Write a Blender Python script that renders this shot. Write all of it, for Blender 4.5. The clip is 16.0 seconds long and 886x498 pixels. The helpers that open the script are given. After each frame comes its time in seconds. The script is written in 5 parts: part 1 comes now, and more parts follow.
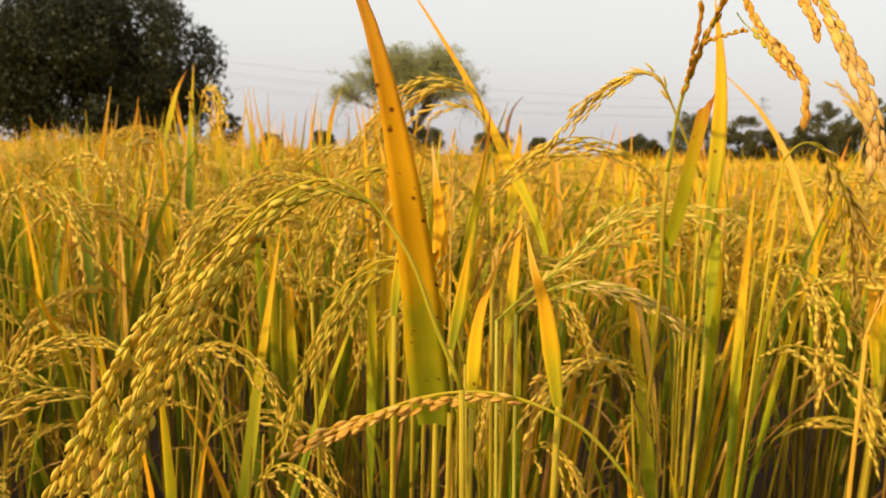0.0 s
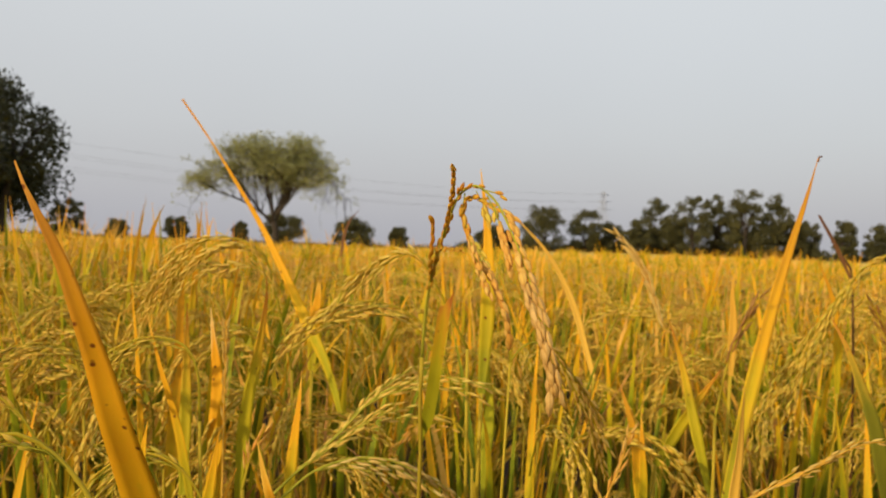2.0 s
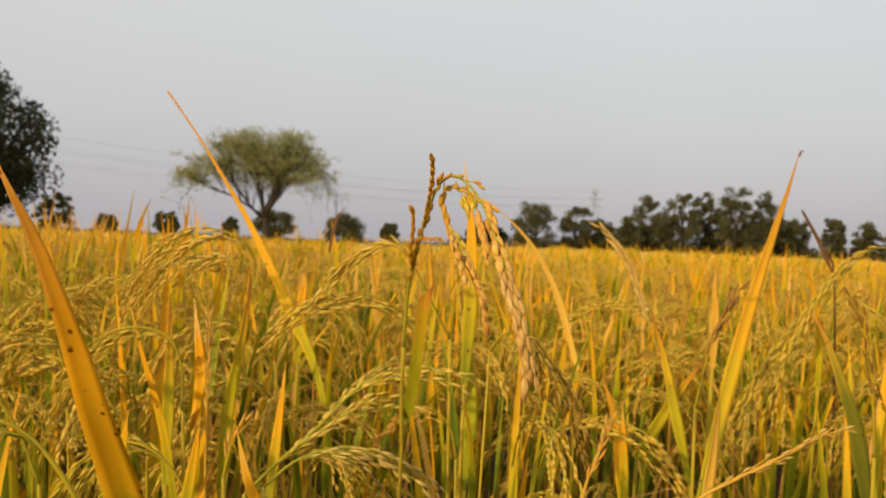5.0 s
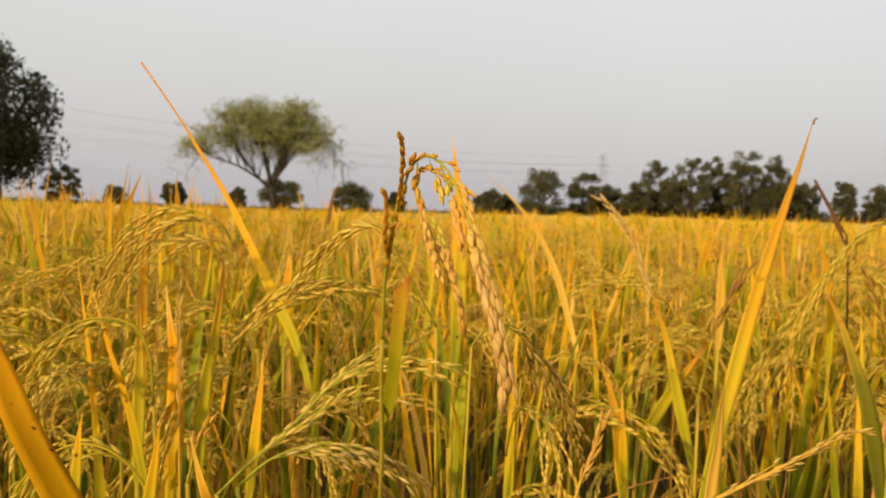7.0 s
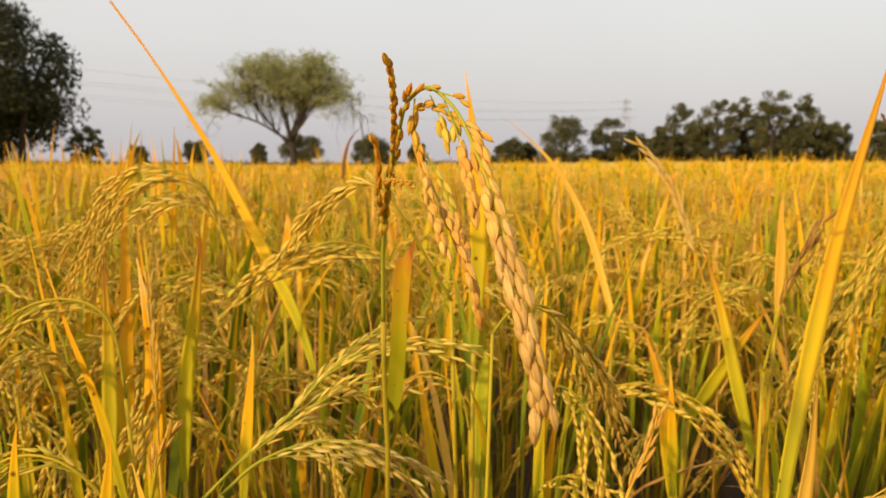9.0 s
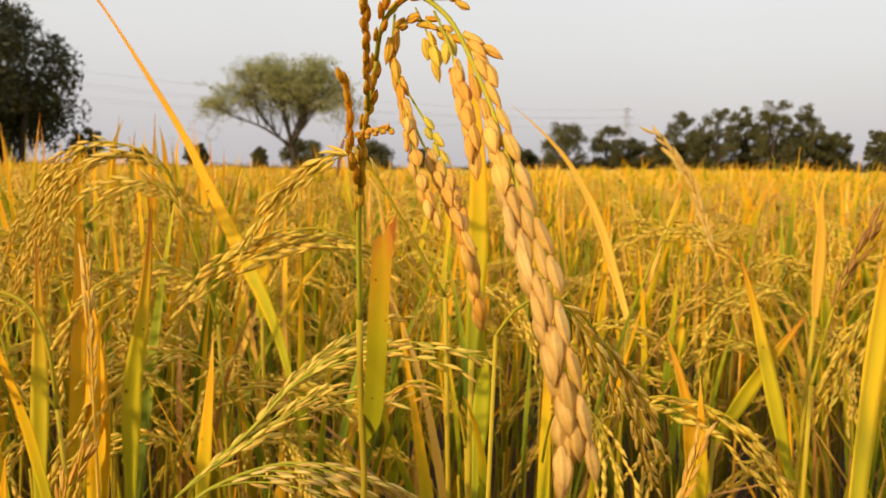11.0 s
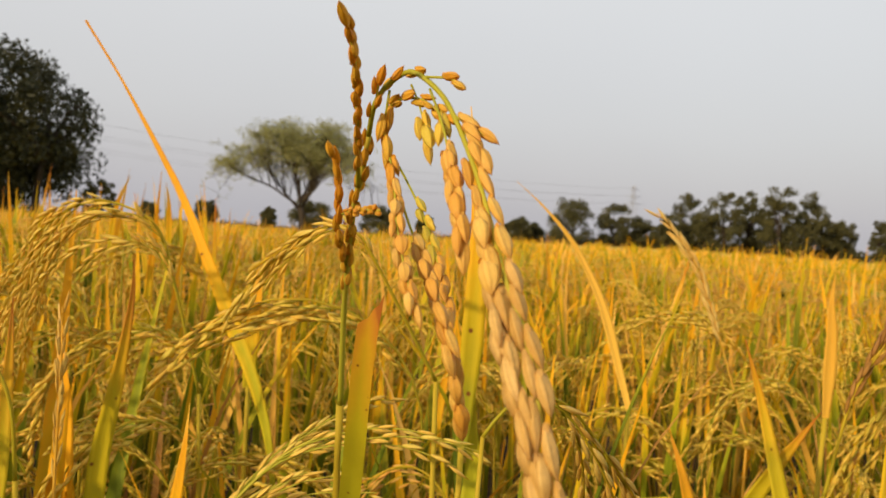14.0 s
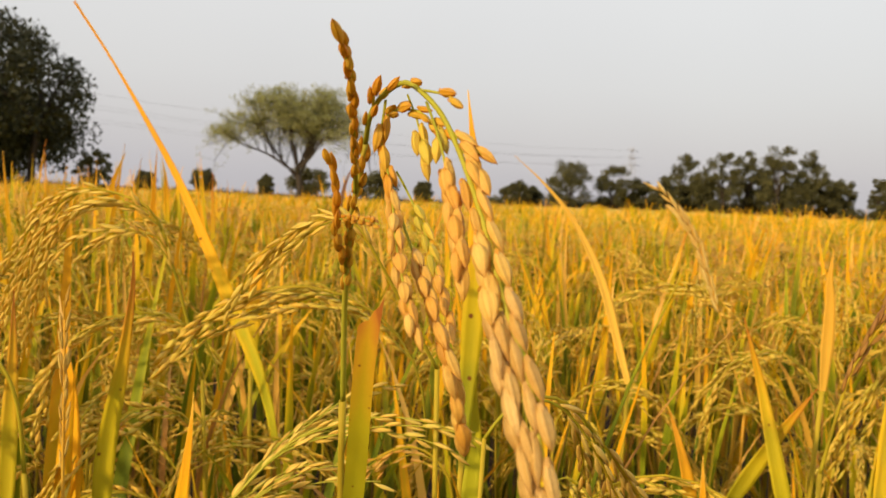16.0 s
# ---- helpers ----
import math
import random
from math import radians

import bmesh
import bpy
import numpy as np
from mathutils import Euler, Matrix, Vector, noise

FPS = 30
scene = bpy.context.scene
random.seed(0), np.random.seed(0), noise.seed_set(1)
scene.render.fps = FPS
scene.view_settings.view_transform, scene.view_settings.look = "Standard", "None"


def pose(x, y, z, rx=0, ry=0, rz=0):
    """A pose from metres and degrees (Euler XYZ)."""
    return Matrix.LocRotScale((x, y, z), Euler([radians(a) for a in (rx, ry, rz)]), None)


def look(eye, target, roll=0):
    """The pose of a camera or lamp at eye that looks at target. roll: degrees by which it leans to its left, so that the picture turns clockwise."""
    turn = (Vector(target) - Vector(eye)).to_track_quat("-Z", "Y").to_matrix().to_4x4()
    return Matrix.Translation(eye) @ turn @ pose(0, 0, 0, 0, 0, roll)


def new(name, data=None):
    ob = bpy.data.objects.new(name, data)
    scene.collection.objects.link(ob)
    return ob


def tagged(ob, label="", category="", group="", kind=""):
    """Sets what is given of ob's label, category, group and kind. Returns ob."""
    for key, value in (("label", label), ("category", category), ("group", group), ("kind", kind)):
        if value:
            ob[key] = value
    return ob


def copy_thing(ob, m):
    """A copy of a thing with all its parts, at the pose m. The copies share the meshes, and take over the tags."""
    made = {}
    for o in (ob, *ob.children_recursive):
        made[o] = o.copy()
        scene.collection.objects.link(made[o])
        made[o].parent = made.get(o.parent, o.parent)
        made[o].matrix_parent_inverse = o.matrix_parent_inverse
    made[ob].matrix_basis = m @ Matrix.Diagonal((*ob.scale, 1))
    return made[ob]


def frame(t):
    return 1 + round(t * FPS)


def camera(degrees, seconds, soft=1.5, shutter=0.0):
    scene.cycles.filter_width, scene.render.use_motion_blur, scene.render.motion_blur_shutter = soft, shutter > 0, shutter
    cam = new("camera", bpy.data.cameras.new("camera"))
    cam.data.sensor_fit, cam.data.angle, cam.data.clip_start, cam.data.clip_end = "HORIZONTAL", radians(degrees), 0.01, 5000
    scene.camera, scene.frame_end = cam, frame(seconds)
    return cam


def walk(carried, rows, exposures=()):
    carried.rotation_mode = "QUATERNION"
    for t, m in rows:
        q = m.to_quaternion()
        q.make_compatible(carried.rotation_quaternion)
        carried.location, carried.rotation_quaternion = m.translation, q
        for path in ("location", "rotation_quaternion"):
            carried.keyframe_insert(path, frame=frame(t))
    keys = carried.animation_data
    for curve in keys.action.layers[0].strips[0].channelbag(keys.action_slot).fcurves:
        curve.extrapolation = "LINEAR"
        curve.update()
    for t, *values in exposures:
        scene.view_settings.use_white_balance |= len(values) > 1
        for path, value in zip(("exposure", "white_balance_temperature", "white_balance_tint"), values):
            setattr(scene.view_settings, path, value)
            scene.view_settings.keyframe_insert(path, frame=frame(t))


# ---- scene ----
# the camera: one phone lens with a little depth of field, set once
cam = camera(65.0, 16.0)
cam.data.dof.use_dof = True
cam.data.dof.focus_distance = 0.23
cam.data.dof.aperture_fstop = 27.0

# seconds, eye, direction, roll
PATH = [
    (0.0, (-0.0164, -0.1387, 0.9400), (-0.1592, 0.9771, -0.1413), 1.87),
    (0.2, (0.0071, -0.1270, 0.9520), (-0.0933, 0.9862, -0.1366), 2.12),
    (0.3, (0.0144, -0.1177, 0.9580), (-0.0719, 0.9902, -0.1198), 2.25),
    (0.4, (0.0197, -0.1073, 0.9630), (-0.0445, 0.9936, -0.1039), 1.77),
    (0.5, (0.0269, -0.1071, 0.9674), (-0.0361, 0.9958, -0.0838), 1.79),
    (1.0, (0.0404, -0.1102, 0.9914), (0.0083, 0.999, -0.0439), 2.38),
    (1.5, (0.0485, -0.1226, 1.0047), (0.0382, 0.9992, -0.0087), 2.2),
    (2.0, (0.0507, -0.1361, 1.0101), (0.0321, 0.9994, -0.0085), 2.35),
    (2.5, (0.0465, -0.1359, 1.01), (0.0307, 0.9995, -0.0087), 2.27),
    (3.0, (0.048, -0.1351, 1.0082), (0.0316, 0.9994, -0.013), 2.41),
    (3.5, (0.0507, -0.138, 1.009), (0.0362, 0.9993, -0.0118), 2.56),
    (6.0, (0.0595, -0.1398, 1.0049), (0.0464, 0.9988, -0.0184), 2.48),
    (6.5, (0.0613, -0.1249, 1.0066), (0.0289, 0.9985, -0.0456), 3.02),
    (7.0, (0.0764, -0.101, 1.0169), (0.0354, 0.9976, -0.0597), 1.91),
    (7.5, (0.0752, -0.0838, 1.0167), (0.0105, 0.9962, -0.0868), 1.37),
    (8.0, (0.0806, -0.0603, 1.0199), (-0.0015, 0.9939, -0.1102), 0.12),
    (8.5, (0.0861, -0.0367, 1.0217), (0.0044, 0.993, -0.1182), -0.2),
    (9.0, (0.0849, -0.0141, 1.0166), (0.0038, 0.9915, -0.13), 0.26),
    (11.5, (0.0924, 0.0692, 0.992), (0.0049, 0.9927, -0.1202), 1.37),
    (12.0, (0.1005, 0.0799, 0.988), (0.0084, 0.9931, -0.1166), 2.35),
    (12.5, (0.1012, 0.0814, 0.989), (-0.0017, 0.9944, -0.1052), 1.89),
    (13.0, (0.0969, 0.0822, 0.9938), (-0.0111, 0.9956, -0.0925), 1.91),
    (13.5, (0.0926, 0.0731, 0.9972), (-0.015, 0.9993, -0.0334), 3.23),
    (14.0, (0.0931, 0.0717, 1.0019), (-0.0055, 0.9997, -0.0245), 3.82),
    (14.5, (0.0907, 0.0734, 1.0048), (-0.0066, 0.9994, -0.0327), 3.72),
    (15.0, (0.0868, 0.0861, 1.017), (-0.0007, 0.9989, -0.0477), 3.18),
    (15.5, (0.0878, 0.0828, 1.0166), (-0.0021, 0.9975, -0.0705), 3.21),
    (16.0, (0.0923, 0.0725, 1.0142), (-0.001, 0.9972, -0.0747), 2.91),
]
EXPOSURES = [(0.0, 0.45, 6900, 10), (0.5, 0.3, 7000, 10), (1.5, 0.0, 6500, 10), (3.5, -0.02, 6750, 12), (6.0, 0.02, 6800, 12), (6.5, 0.10, 6900, 12), (7.0, 0.14, 6900, 12), (9.0, 0.29, 6950, 12),
             (12.0, 0.31, 6850, 12), (13.0, 0.27, 6850, 12), (14.0, 0.08, 6700, 12), (16.0, 0.22, 6850, 12)]
walk(cam, [(t, look(e, Vector(e) + 2 * Vector(d), r)) for t, e, d, r in PATH], EXPOSURES)

# ---- sky and sun ----
SUN_FROM = Vector((-0.64, -0.62, 0.38)).normalized()
world = bpy.data.worlds.new("sky")
scene.world = world
world.use_nodes = True
wn, wl = world.node_tree.nodes, world.node_tree.links
wn.clear()
sky = wn.new("ShaderNodeTexSky")
sky.sky_type, sky.sun_disc = "NISHITA", False
sky.sun_elevation = math.asin(SUN_FROM.z)
sky.sun_rotation = math.atan2(SUN_FROM.x, SUN_FROM.y)
sky.air_density, sky.dust_density = 1.5, 5.0
sky_light = wn.new("ShaderNodeBackground")
sky_light.inputs[1].default_value = 0.02
wl.new(sky.outputs[0], sky_light.inputs[0])
# thin even overcast haze, greyer towards the horizon
coord = wn.new("ShaderNodeTexCoord")
split = wn.new("ShaderNodeSeparateXYZ")
haze = wn.new("ShaderNodeValToRGB")
haze_light = wn.new("ShaderNodeBackground")
cloud = wn.new("ShaderNodeTexNoise")
cloud.inputs["Scale"].default_value, cloud.inputs["Detail"].default_value = 2.2, 3.0
bend = wn.new("ShaderNodeMath")
bend.operation = "MULTIPLY_ADD"
bend.inputs[1].default_value = 0.10
wl.new(coord.outputs["Generated"], split.inputs[0])
wl.new(coord.outputs["Generated"], cloud.inputs["Vector"])
wl.new(cloud.outputs["Fac"], bend.inputs[0])
wl.new(split.outputs["Z"], bend.inputs[2])
wl.new(bend.outputs[0], haze.inputs[0])
stops = haze.color_ramp.elements
stops[0].position, stops[0].color = 0.03, (0.44, 0.44, 0.48, 1)
stops[1].position, stops[1].color = 0.45, (0.68, 0.705, 0.72, 1)
mid = stops.new(0.20)
mid.color = (0.56, 0.575, 0.60, 1)
haze_light.inputs[1].default_value = 0.95
wl.new(haze.outputs[0], haze_light.inputs[0])
both = wn.new("ShaderNodeAddShader")
out = wn.new("ShaderNodeOutputWorld")
wl.new(sky_light.outputs[0], both.inputs[0])
wl.new(haze_light.outputs[0], both.inputs[1])
wl.new(both.outputs[0], out.inputs[0])

sun_data = bpy.data.lights.new("sun", "SUN")
sun_data.energy, sun_data.angle, sun_data.color = 3.5, radians(2.5), (1.0, 0.79, 0.50)
sun = new("sun", sun_data)
sun.matrix_world = look(SUN_FROM * 50, (0, 0, 0))

# ---- materials ----
def material(name):
    m = bpy.data.materials.new(name)
    m.use_nodes = True
    m.node_tree.nodes.clear()
    return m, m.node_tree.nodes, m.node_tree.links


def math_node(n, l, op, a, b):
    k = n.new("ShaderNodeMath")
    k.operation = op
    for i, v in enumerate((a, b)):
        if isinstance(v, (int, float)):
            k.inputs[i].default_value = v
        elif v is not None:
            l.new(v, k.inputs[i])
    return k.outputs[0]


def own_random(n, l):
    """One number for each object and each loose piece."""
    info, geo = n.new("ShaderNodeObjectInfo"), n.new("ShaderNodeNewGeometry")
    return math_node(n, l, "FRACT", math_node(n, l, "ADD", info.outputs["Random"], geo.outputs["Random Per Island"]), None)


def ramp(n, l, fac, colours):
    r = n.new("ShaderNodeValToRGB")
    e = r.color_ramp.elements
    while len(e) < len(colours):
        e.new(0.5)
    for k, (p, c) in zip(e, colours):
        k.position, k.color = p, (*c, 1)
    if fac is not None:
        l.new(fac, r.inputs[0])
    return r.outputs[0]


def mix(n, l, fac, a, b, kind="MIX"):
    m = n.new("ShaderNodeMix")
    m.data_type, m.blend_type = "RGBA", kind
    for s, v in ((m.inputs[0], fac), (m.inputs[6], a), (m.inputs[7], b)):
        if isinstance(v, (int, float)):
            s.default_value = v
        elif isinstance(v, tuple):
            s.default_value = (*v, 1)
        else:
            l.new(v, s)
    return m.outputs[2]


def noise_of(n, l, scale, detail=3.0, rough=0.55):
    c, t = n.new("ShaderNodeTexCoord"), n.new("ShaderNodeTexNoise")
    t.inputs["Scale"].default_value, t.inputs["Detail"].default_value, t.inputs["Roughness"].default_value = scale, detail, rough
    l.new(c.outputs["Object"], t.inputs["Vector"])
    return t.outputs["Fac"]


def attribute(n, name):
    a = n.new("ShaderNodeAttribute")
    a.attribute_name = name
    return a.outputs["Fac"]


def finish(m, n, l, colour, rough, bump=None, strength=0.2, distance=0.0005, through_light=0.0, specular=0.35):
    p, o = n.new("ShaderNodeBsdfPrincipled"), n.new("ShaderNodeOutputMaterial")
    l.new(colour, p.inputs["Base Color"])
    p.inputs["Roughness"].default_value = rough
    p.inputs["Specular IOR Level"].default_value = specular
    if bump is not None:
        b = n.new("ShaderNodeBump")
        b.inputs["Strength"].default_value, b.inputs["Distance"].default_value = strength, distance
        l.new(bump, b.inputs["Height"])
        l.new(b.outputs[0], p.inputs["Normal"])
    last = p.outputs[0]
    if through_light:
        t, x = n.new("ShaderNodeBsdfTranslucent"), n.new("ShaderNodeMixShader")
        l.new(colour, t.inputs[0])
        x.inputs[0].default_value = through_light
        l.new(last, x.inputs[1])
        l.new(t.outputs[0], x.inputs[2])
        last = x.outputs[0]
    l.new(last, o.inputs[0])
    return m


def leaf_material(name, stages, wander=0.25, spots=0.0, pale=0.25, dot_size=0.11):
    """A ripening blade: colours from foot to tip, veins along it, brown spots."""
    m, n, l = material(name)
    along, across = attribute(n, "along"), attribute(n, "across")
    r = own_random(n, l)
    shift = math_node(n, l, "MULTIPLY", math_node(n, l, "SUBTRACT", r, 0.5), wander * 2)
    patch = math_node(n, l, "MULTIPLY", math_node(n, l, "SUBTRACT", noise_of(n, l, 22, 3), 0.5), 0.5)
    edge = math_node(n, l, "MULTIPLY", math_node(n, l, "ABSOLUTE", across, None), 0.12)
    pos = math_node(n, l, "ADD", math_node(n, l, "ADD", math_node(n, l, "ADD", along, shift), patch), edge)
    c = ramp(n, l, pos, stages)
    vein = math_node(n, l, "SINE", math_node(n, l, "MULTIPLY", across, 70.0), None)
    c = mix(n, l, math_node(n, l, "MULTIPLY", math_node(n, l, "ADD", vein, 1.0), 0.05), c, (0.95, 0.62, 0.10))
    fine = noise_of(n, l, 900, 2)
    c = mix(n, l, math_node(n, l, "MULTIPLY", fine, pale), c, (0.80, 0.50, 0.10), "MULTIPLY")
    if spots:
        v, cd = n.new("ShaderNodeTexVoronoi"), n.new("ShaderNodeTexCoord")
        v.inputs["Scale"].default_value, v.inputs["Randomness"].default_value = spots, 1.0
        l.new(cd.outputs["Object"], v.inputs["Vector"])
        dot = ramp(n, l, v.outputs["Distance"], [(dot_size * 0.5, (1, 1, 1)), (dot_size, (0, 0, 0))])
        c = mix(n, l, math_node(n, l, "MULTIPLY", dot, 0.9), c, (0.16, 0.035, 0.012))
    return finish(m, n, l, c, 0.55, vein, 0.12, 0.0002, 0.24, 0.12)


def grain_material(name, low, high, tip, tint=0.35, ends=0.6):
    m, n, l = material(name)
    along, across = attribute(n, "along"), attribute(n, "across")
    r = own_random(n, l)
    c = ramp(n, l, r, [(0.05, low), (0.9, high)])
    mott = noise_of(n, l, 420, 4, 0.65)
    c = mix(n, l, ramp(n, l, mott, [(0.42, (0, 0, 0)), (0.75, (tint, tint, tint))]), c, tip)
    c = mix(n, l, ramp(n, l, along, [(0.72, (0, 0, 0)), (1.0, (ends, ends, ends))]), c, tip)
    ridge = math_node(n, l, "SINE", math_node(n, l, "MULTIPLY", across, 31.4), None)
    nerve = ramp(n, l, math_node(n, l, "ABSOLUTE", ridge, None), [(0.0, (0.45, 0.45, 0.45)), (0.35, (0, 0, 0))])
    c = mix(n, l, nerve, c, tip)
    grit = math_node(n, l, "ADD", ridge, math_node(n, l, "MULTIPLY", noise_of(n, l, 2600, 2), 1.5))
    return finish(m, n, l, c, 0.45, grit, 0.5, 0.0003, 0.30, 0.28)


def plain_material(name, a, b, scale, rough=0.8, bump_distance=0.002, glow=0.0, detail=5.0):
    m, n, l = material(name)
    f = noise_of(n, l, scale, detail, 0.6)
    r = own_random(n, l)
    f2 = math_node(n, l, "ADD", math_node(n, l, "MULTIPLY", f, 0.75), math_node(n, l, "MULTIPLY", r, 0.3))
    return finish(m, n, l, ramp(n, l, f2, [(0.3, a), (0.8, b)]), rough, f, 0.4, bump_distance, glow, 0.25)


GREEN, LIME, YELLOW, GOLD, ORANGE, STRAW = (0.09, 0.15, 0.008), (0.36, 0.33, 0.010), (0.74, 0.43, 0.012), (0.82, 0.39, 0.008), (0.78, 0.32, 0.010), (0.80, 0.50, 0.07)
# field blades: green feet, toned darker to carry the shade inside the crop
M_BLADE = leaf_material("rice_blade", [(0.0, (0.05, 0.075, 0.005)), (0.32, (0.10, 0.145, 0.007)), (0.56, (0.28, 0.29, 0.010)), (0.76, (0.60, 0.42, 0.012)), (0.88, (0.75, 0.44, 0.013)), (1.0, (0.77, 0.37, 0.012))], 0.36)
M_LUSH = leaf_material("greener_blade", [(0.0, (0.06, 0.09, 0.005)), (0.32, (0.105, 0.175, 0.007)), (0.58, (0.26, 0.31, 0.010)), (0.82, (0.60, 0.45, 0.012)), (1.0, (0.80, 0.41, 0.012))], 0.30)
M_DEEP = leaf_material("deep_green_blade", [(0.0, (0.08, 0.11, 0.008)), (0.6, (0.17, 0.18, 0.010)), (0.82, (0.50, 0.32, 0.02)), (1.0, (0.58, 0.20, 0.03))], 0.03, 70.0)
M_RIPE = leaf_material("ripe_blade", [(0.0, (0.20, 0.26, 0.010)), (0.30, (0.44, 0.42, 0.012)), (0.46, (0.84, 0.51, 0.012)), (0.75, (0.84, 0.43, 0.014)), (1.0, (0.60, 0.27, 0.03))], 0.03, 120.0, 0.25, 0.20)
M_YELLOW = leaf_material("yellow_blade", [(0.0, (0.38, 0.40, 0.012)), (0.30, (0.72, 0.52, 0.014)), (0.55, (0.86, 0.47, 0.012)), (1.0, (0.66, 0.30, 0.02))], 0.03, 75.0, 0.2)
M_ORANGE = leaf_material("orange_blade", [(0.0, (0.28, 0.31, 0.015)), (0.34, (0.56, 0.44, 0.012)), (0.60, (0.80, 0.45, 0.012)), (0.82, (0.76, 0.38, 0.015)), (1.0, STRAW)], 0.16, 60.0)
M_GREEN = leaf_material("green_blade", [(0.0, (0.36, 0.37, 0.012)), (0.55, (0.58, 0.47, 0.015)), (0.82, (0.72, 0.40, 0.02)), (1.0, (0.58, 0.20, 0.03))], 0.03, 70.0)
M_FRESH_BLADE = leaf_material("fresh_blade", [(0.0, (0.30, 0.33, 0.012)), (0.6, (0.42, 0.42, 0.012)), (1.0, (0.60, 0.46, 0.014))], 0.03, 70.0)
M_FLAG = leaf_material("flag_leaf", [(0.0, (0.33, 0.36, 0.012)), (0.60, (0.48, 0.43, 0.014)), (0.82, (0.66, 0.40, 0.02)), (0.96, (0.60, 0.24, 0.03)), (1.0, (0.42, 0.13, 0.025))], 0.02, 170.0, 0.2, 0.11)
M_AMBER = leaf_material("amber_blade", [(0.0, (0.50, 0.44, 0.015)), (0.35, (0.82, 0.48, 0.012)), (0.85, (0.85, 0.42, 0.014)), (1.0, (0.86, 0.62, 0.22))], 0.03, 75.0)
M_FOLDED = leaf_material("folded_blade", [(0.0, (0.40, 0.40, 0.015)), (0.22, (0.46, 0.44, 0.012)), (0.42, (0.76, 0.49, 0.012)), (0.62, (0.84, 0.44, 0.012)), (1.0, (0.62, 0.28, 0.02))], 0.02, 75.0)
# brown at the foot, darkened further to paint in shade among the stems
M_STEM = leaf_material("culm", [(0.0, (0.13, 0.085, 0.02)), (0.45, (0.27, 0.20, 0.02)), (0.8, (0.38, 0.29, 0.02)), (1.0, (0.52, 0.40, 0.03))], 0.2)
M_STRAW = leaf_material("dry_stalk", [(0.0, STRAW), (1.0, (0.74, 0.42, 0.05))], 0.1)
M_DRY = leaf_material("dry_brown", [(0.0, (0.22, 0.10, 0.05)), (1.0, (0.12, 0.05, 0.035))], 0.1)
M_FRESH = leaf_material("fresh_rachis", [(0.0, (0.32, 0.34, 0.025)), (0.5, (0.48, 0.47, 0.05)), (1.0, (0.58, 0.52, 0.07))], 0.05)
M_GRAIN = grain_material("ripe_grain", (0.87, 0.58, 0.13), (0.80, 0.42, 0.06), (0.55, 0.22, 0.03))
M_BROWN_GRAIN = grain_material("brown_grain", (0.84, 0.53, 0.05), (0.78, 0.36, 0.025), (0.50, 0.19, 0.02), 0.28, 0.5)
M_GREEN_GRAIN = grain_material("green_grain", (0.68, 0.57, 0.06), (0.86, 0.58, 0.07), (0.58, 0.34, 0.03), 0.3, 0.35)
M_FIELD_GRAIN = grain_material("field_grain", (0.82, 0.64, 0.085), (0.92, 0.60, 0.085), (0.70, 0.39, 0.04), 0.22, 0.22)
M_DEAD = leaf_material("dead_leaf", [(0.0, (0.22, 0.10, 0.03)), (0.5, (0.46, 0.22, 0.05)), (1.0, (0.66, 0.36, 0.10))], 0.3)
M_PEACH = leaf_material("drying_blade", [(0.0, (0.40, 0.26, 0.03)), (0.35, (0.72, 0.43, 0.06)), (1.0, (0.86, 0.50, 0.11))], 0.2)
M_RACHIS = leaf_material("rachis", [(0.0, (0.36, 0.34, 0.02)), (1.0, (0.66, 0.45, 0.03))], 0.2)
M_RUST_GRAIN = grain_material("rust_grain", (0.52, 0.27, 0.05), (0.36, 0.16, 0.03), (0.18, 0.07, 0.02), 0.4, 0.5)
M_PALE_GRAIN = grain_material("pale_grain", (0.78, 0.57, 0.13), (0.74, 0.46, 0.08), (0.52, 0.28, 0.05))
M_CREAM_GRAIN = grain_material("cream_grain", (0.88, 0.68, 0.22), (0.84, 0.56, 0.14), (0.62, 0.36, 0.07))
# duller tan copy of the ripe grain: shade on low-hanging grains, put into colour
M_SHADED_GRAIN = grain_material("tan_grain", (0.83, 0.55, 0.17), (0.70, 0.42, 0.10), (0.40, 0.18, 0.045), 0.42)
M_SUNNY_GRAIN = grain_material("sunny_grain", (0.86, 0.68, 0.13), (0.90, 0.60, 0.10), (0.70, 0.42, 0.05), 0.22, 0.25)
M_SOIL = plain_material("paddy_soil", (0.024, 0.014, 0.008), (0.065, 0.038, 0.018), 6.0, 0.9, 0.01)
M_BARK = plain_material("bark", (0.020, 0.016, 0.013), (0.058, 0.046, 0.036), 14.0, 0.9, 0.02)
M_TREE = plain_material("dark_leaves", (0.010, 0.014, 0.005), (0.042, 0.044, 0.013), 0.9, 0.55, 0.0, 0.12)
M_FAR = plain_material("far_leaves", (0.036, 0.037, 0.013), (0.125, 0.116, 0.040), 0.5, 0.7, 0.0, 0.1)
M_ACACIA = plain_material("feathery_leaves", (0.205, 0.215, 0.075), (0.38, 0.375, 0.145), 1.2, 0.6, 0.0, 0.3)
# pylon steel, its pale blue-grey put in place of distance haze
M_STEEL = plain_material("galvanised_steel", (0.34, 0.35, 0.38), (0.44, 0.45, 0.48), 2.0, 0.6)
M_CABLE = plain_material("cable", (0.20, 0.21, 0.23), (0.28, 0.29, 0.31), 2.0, 0.6)
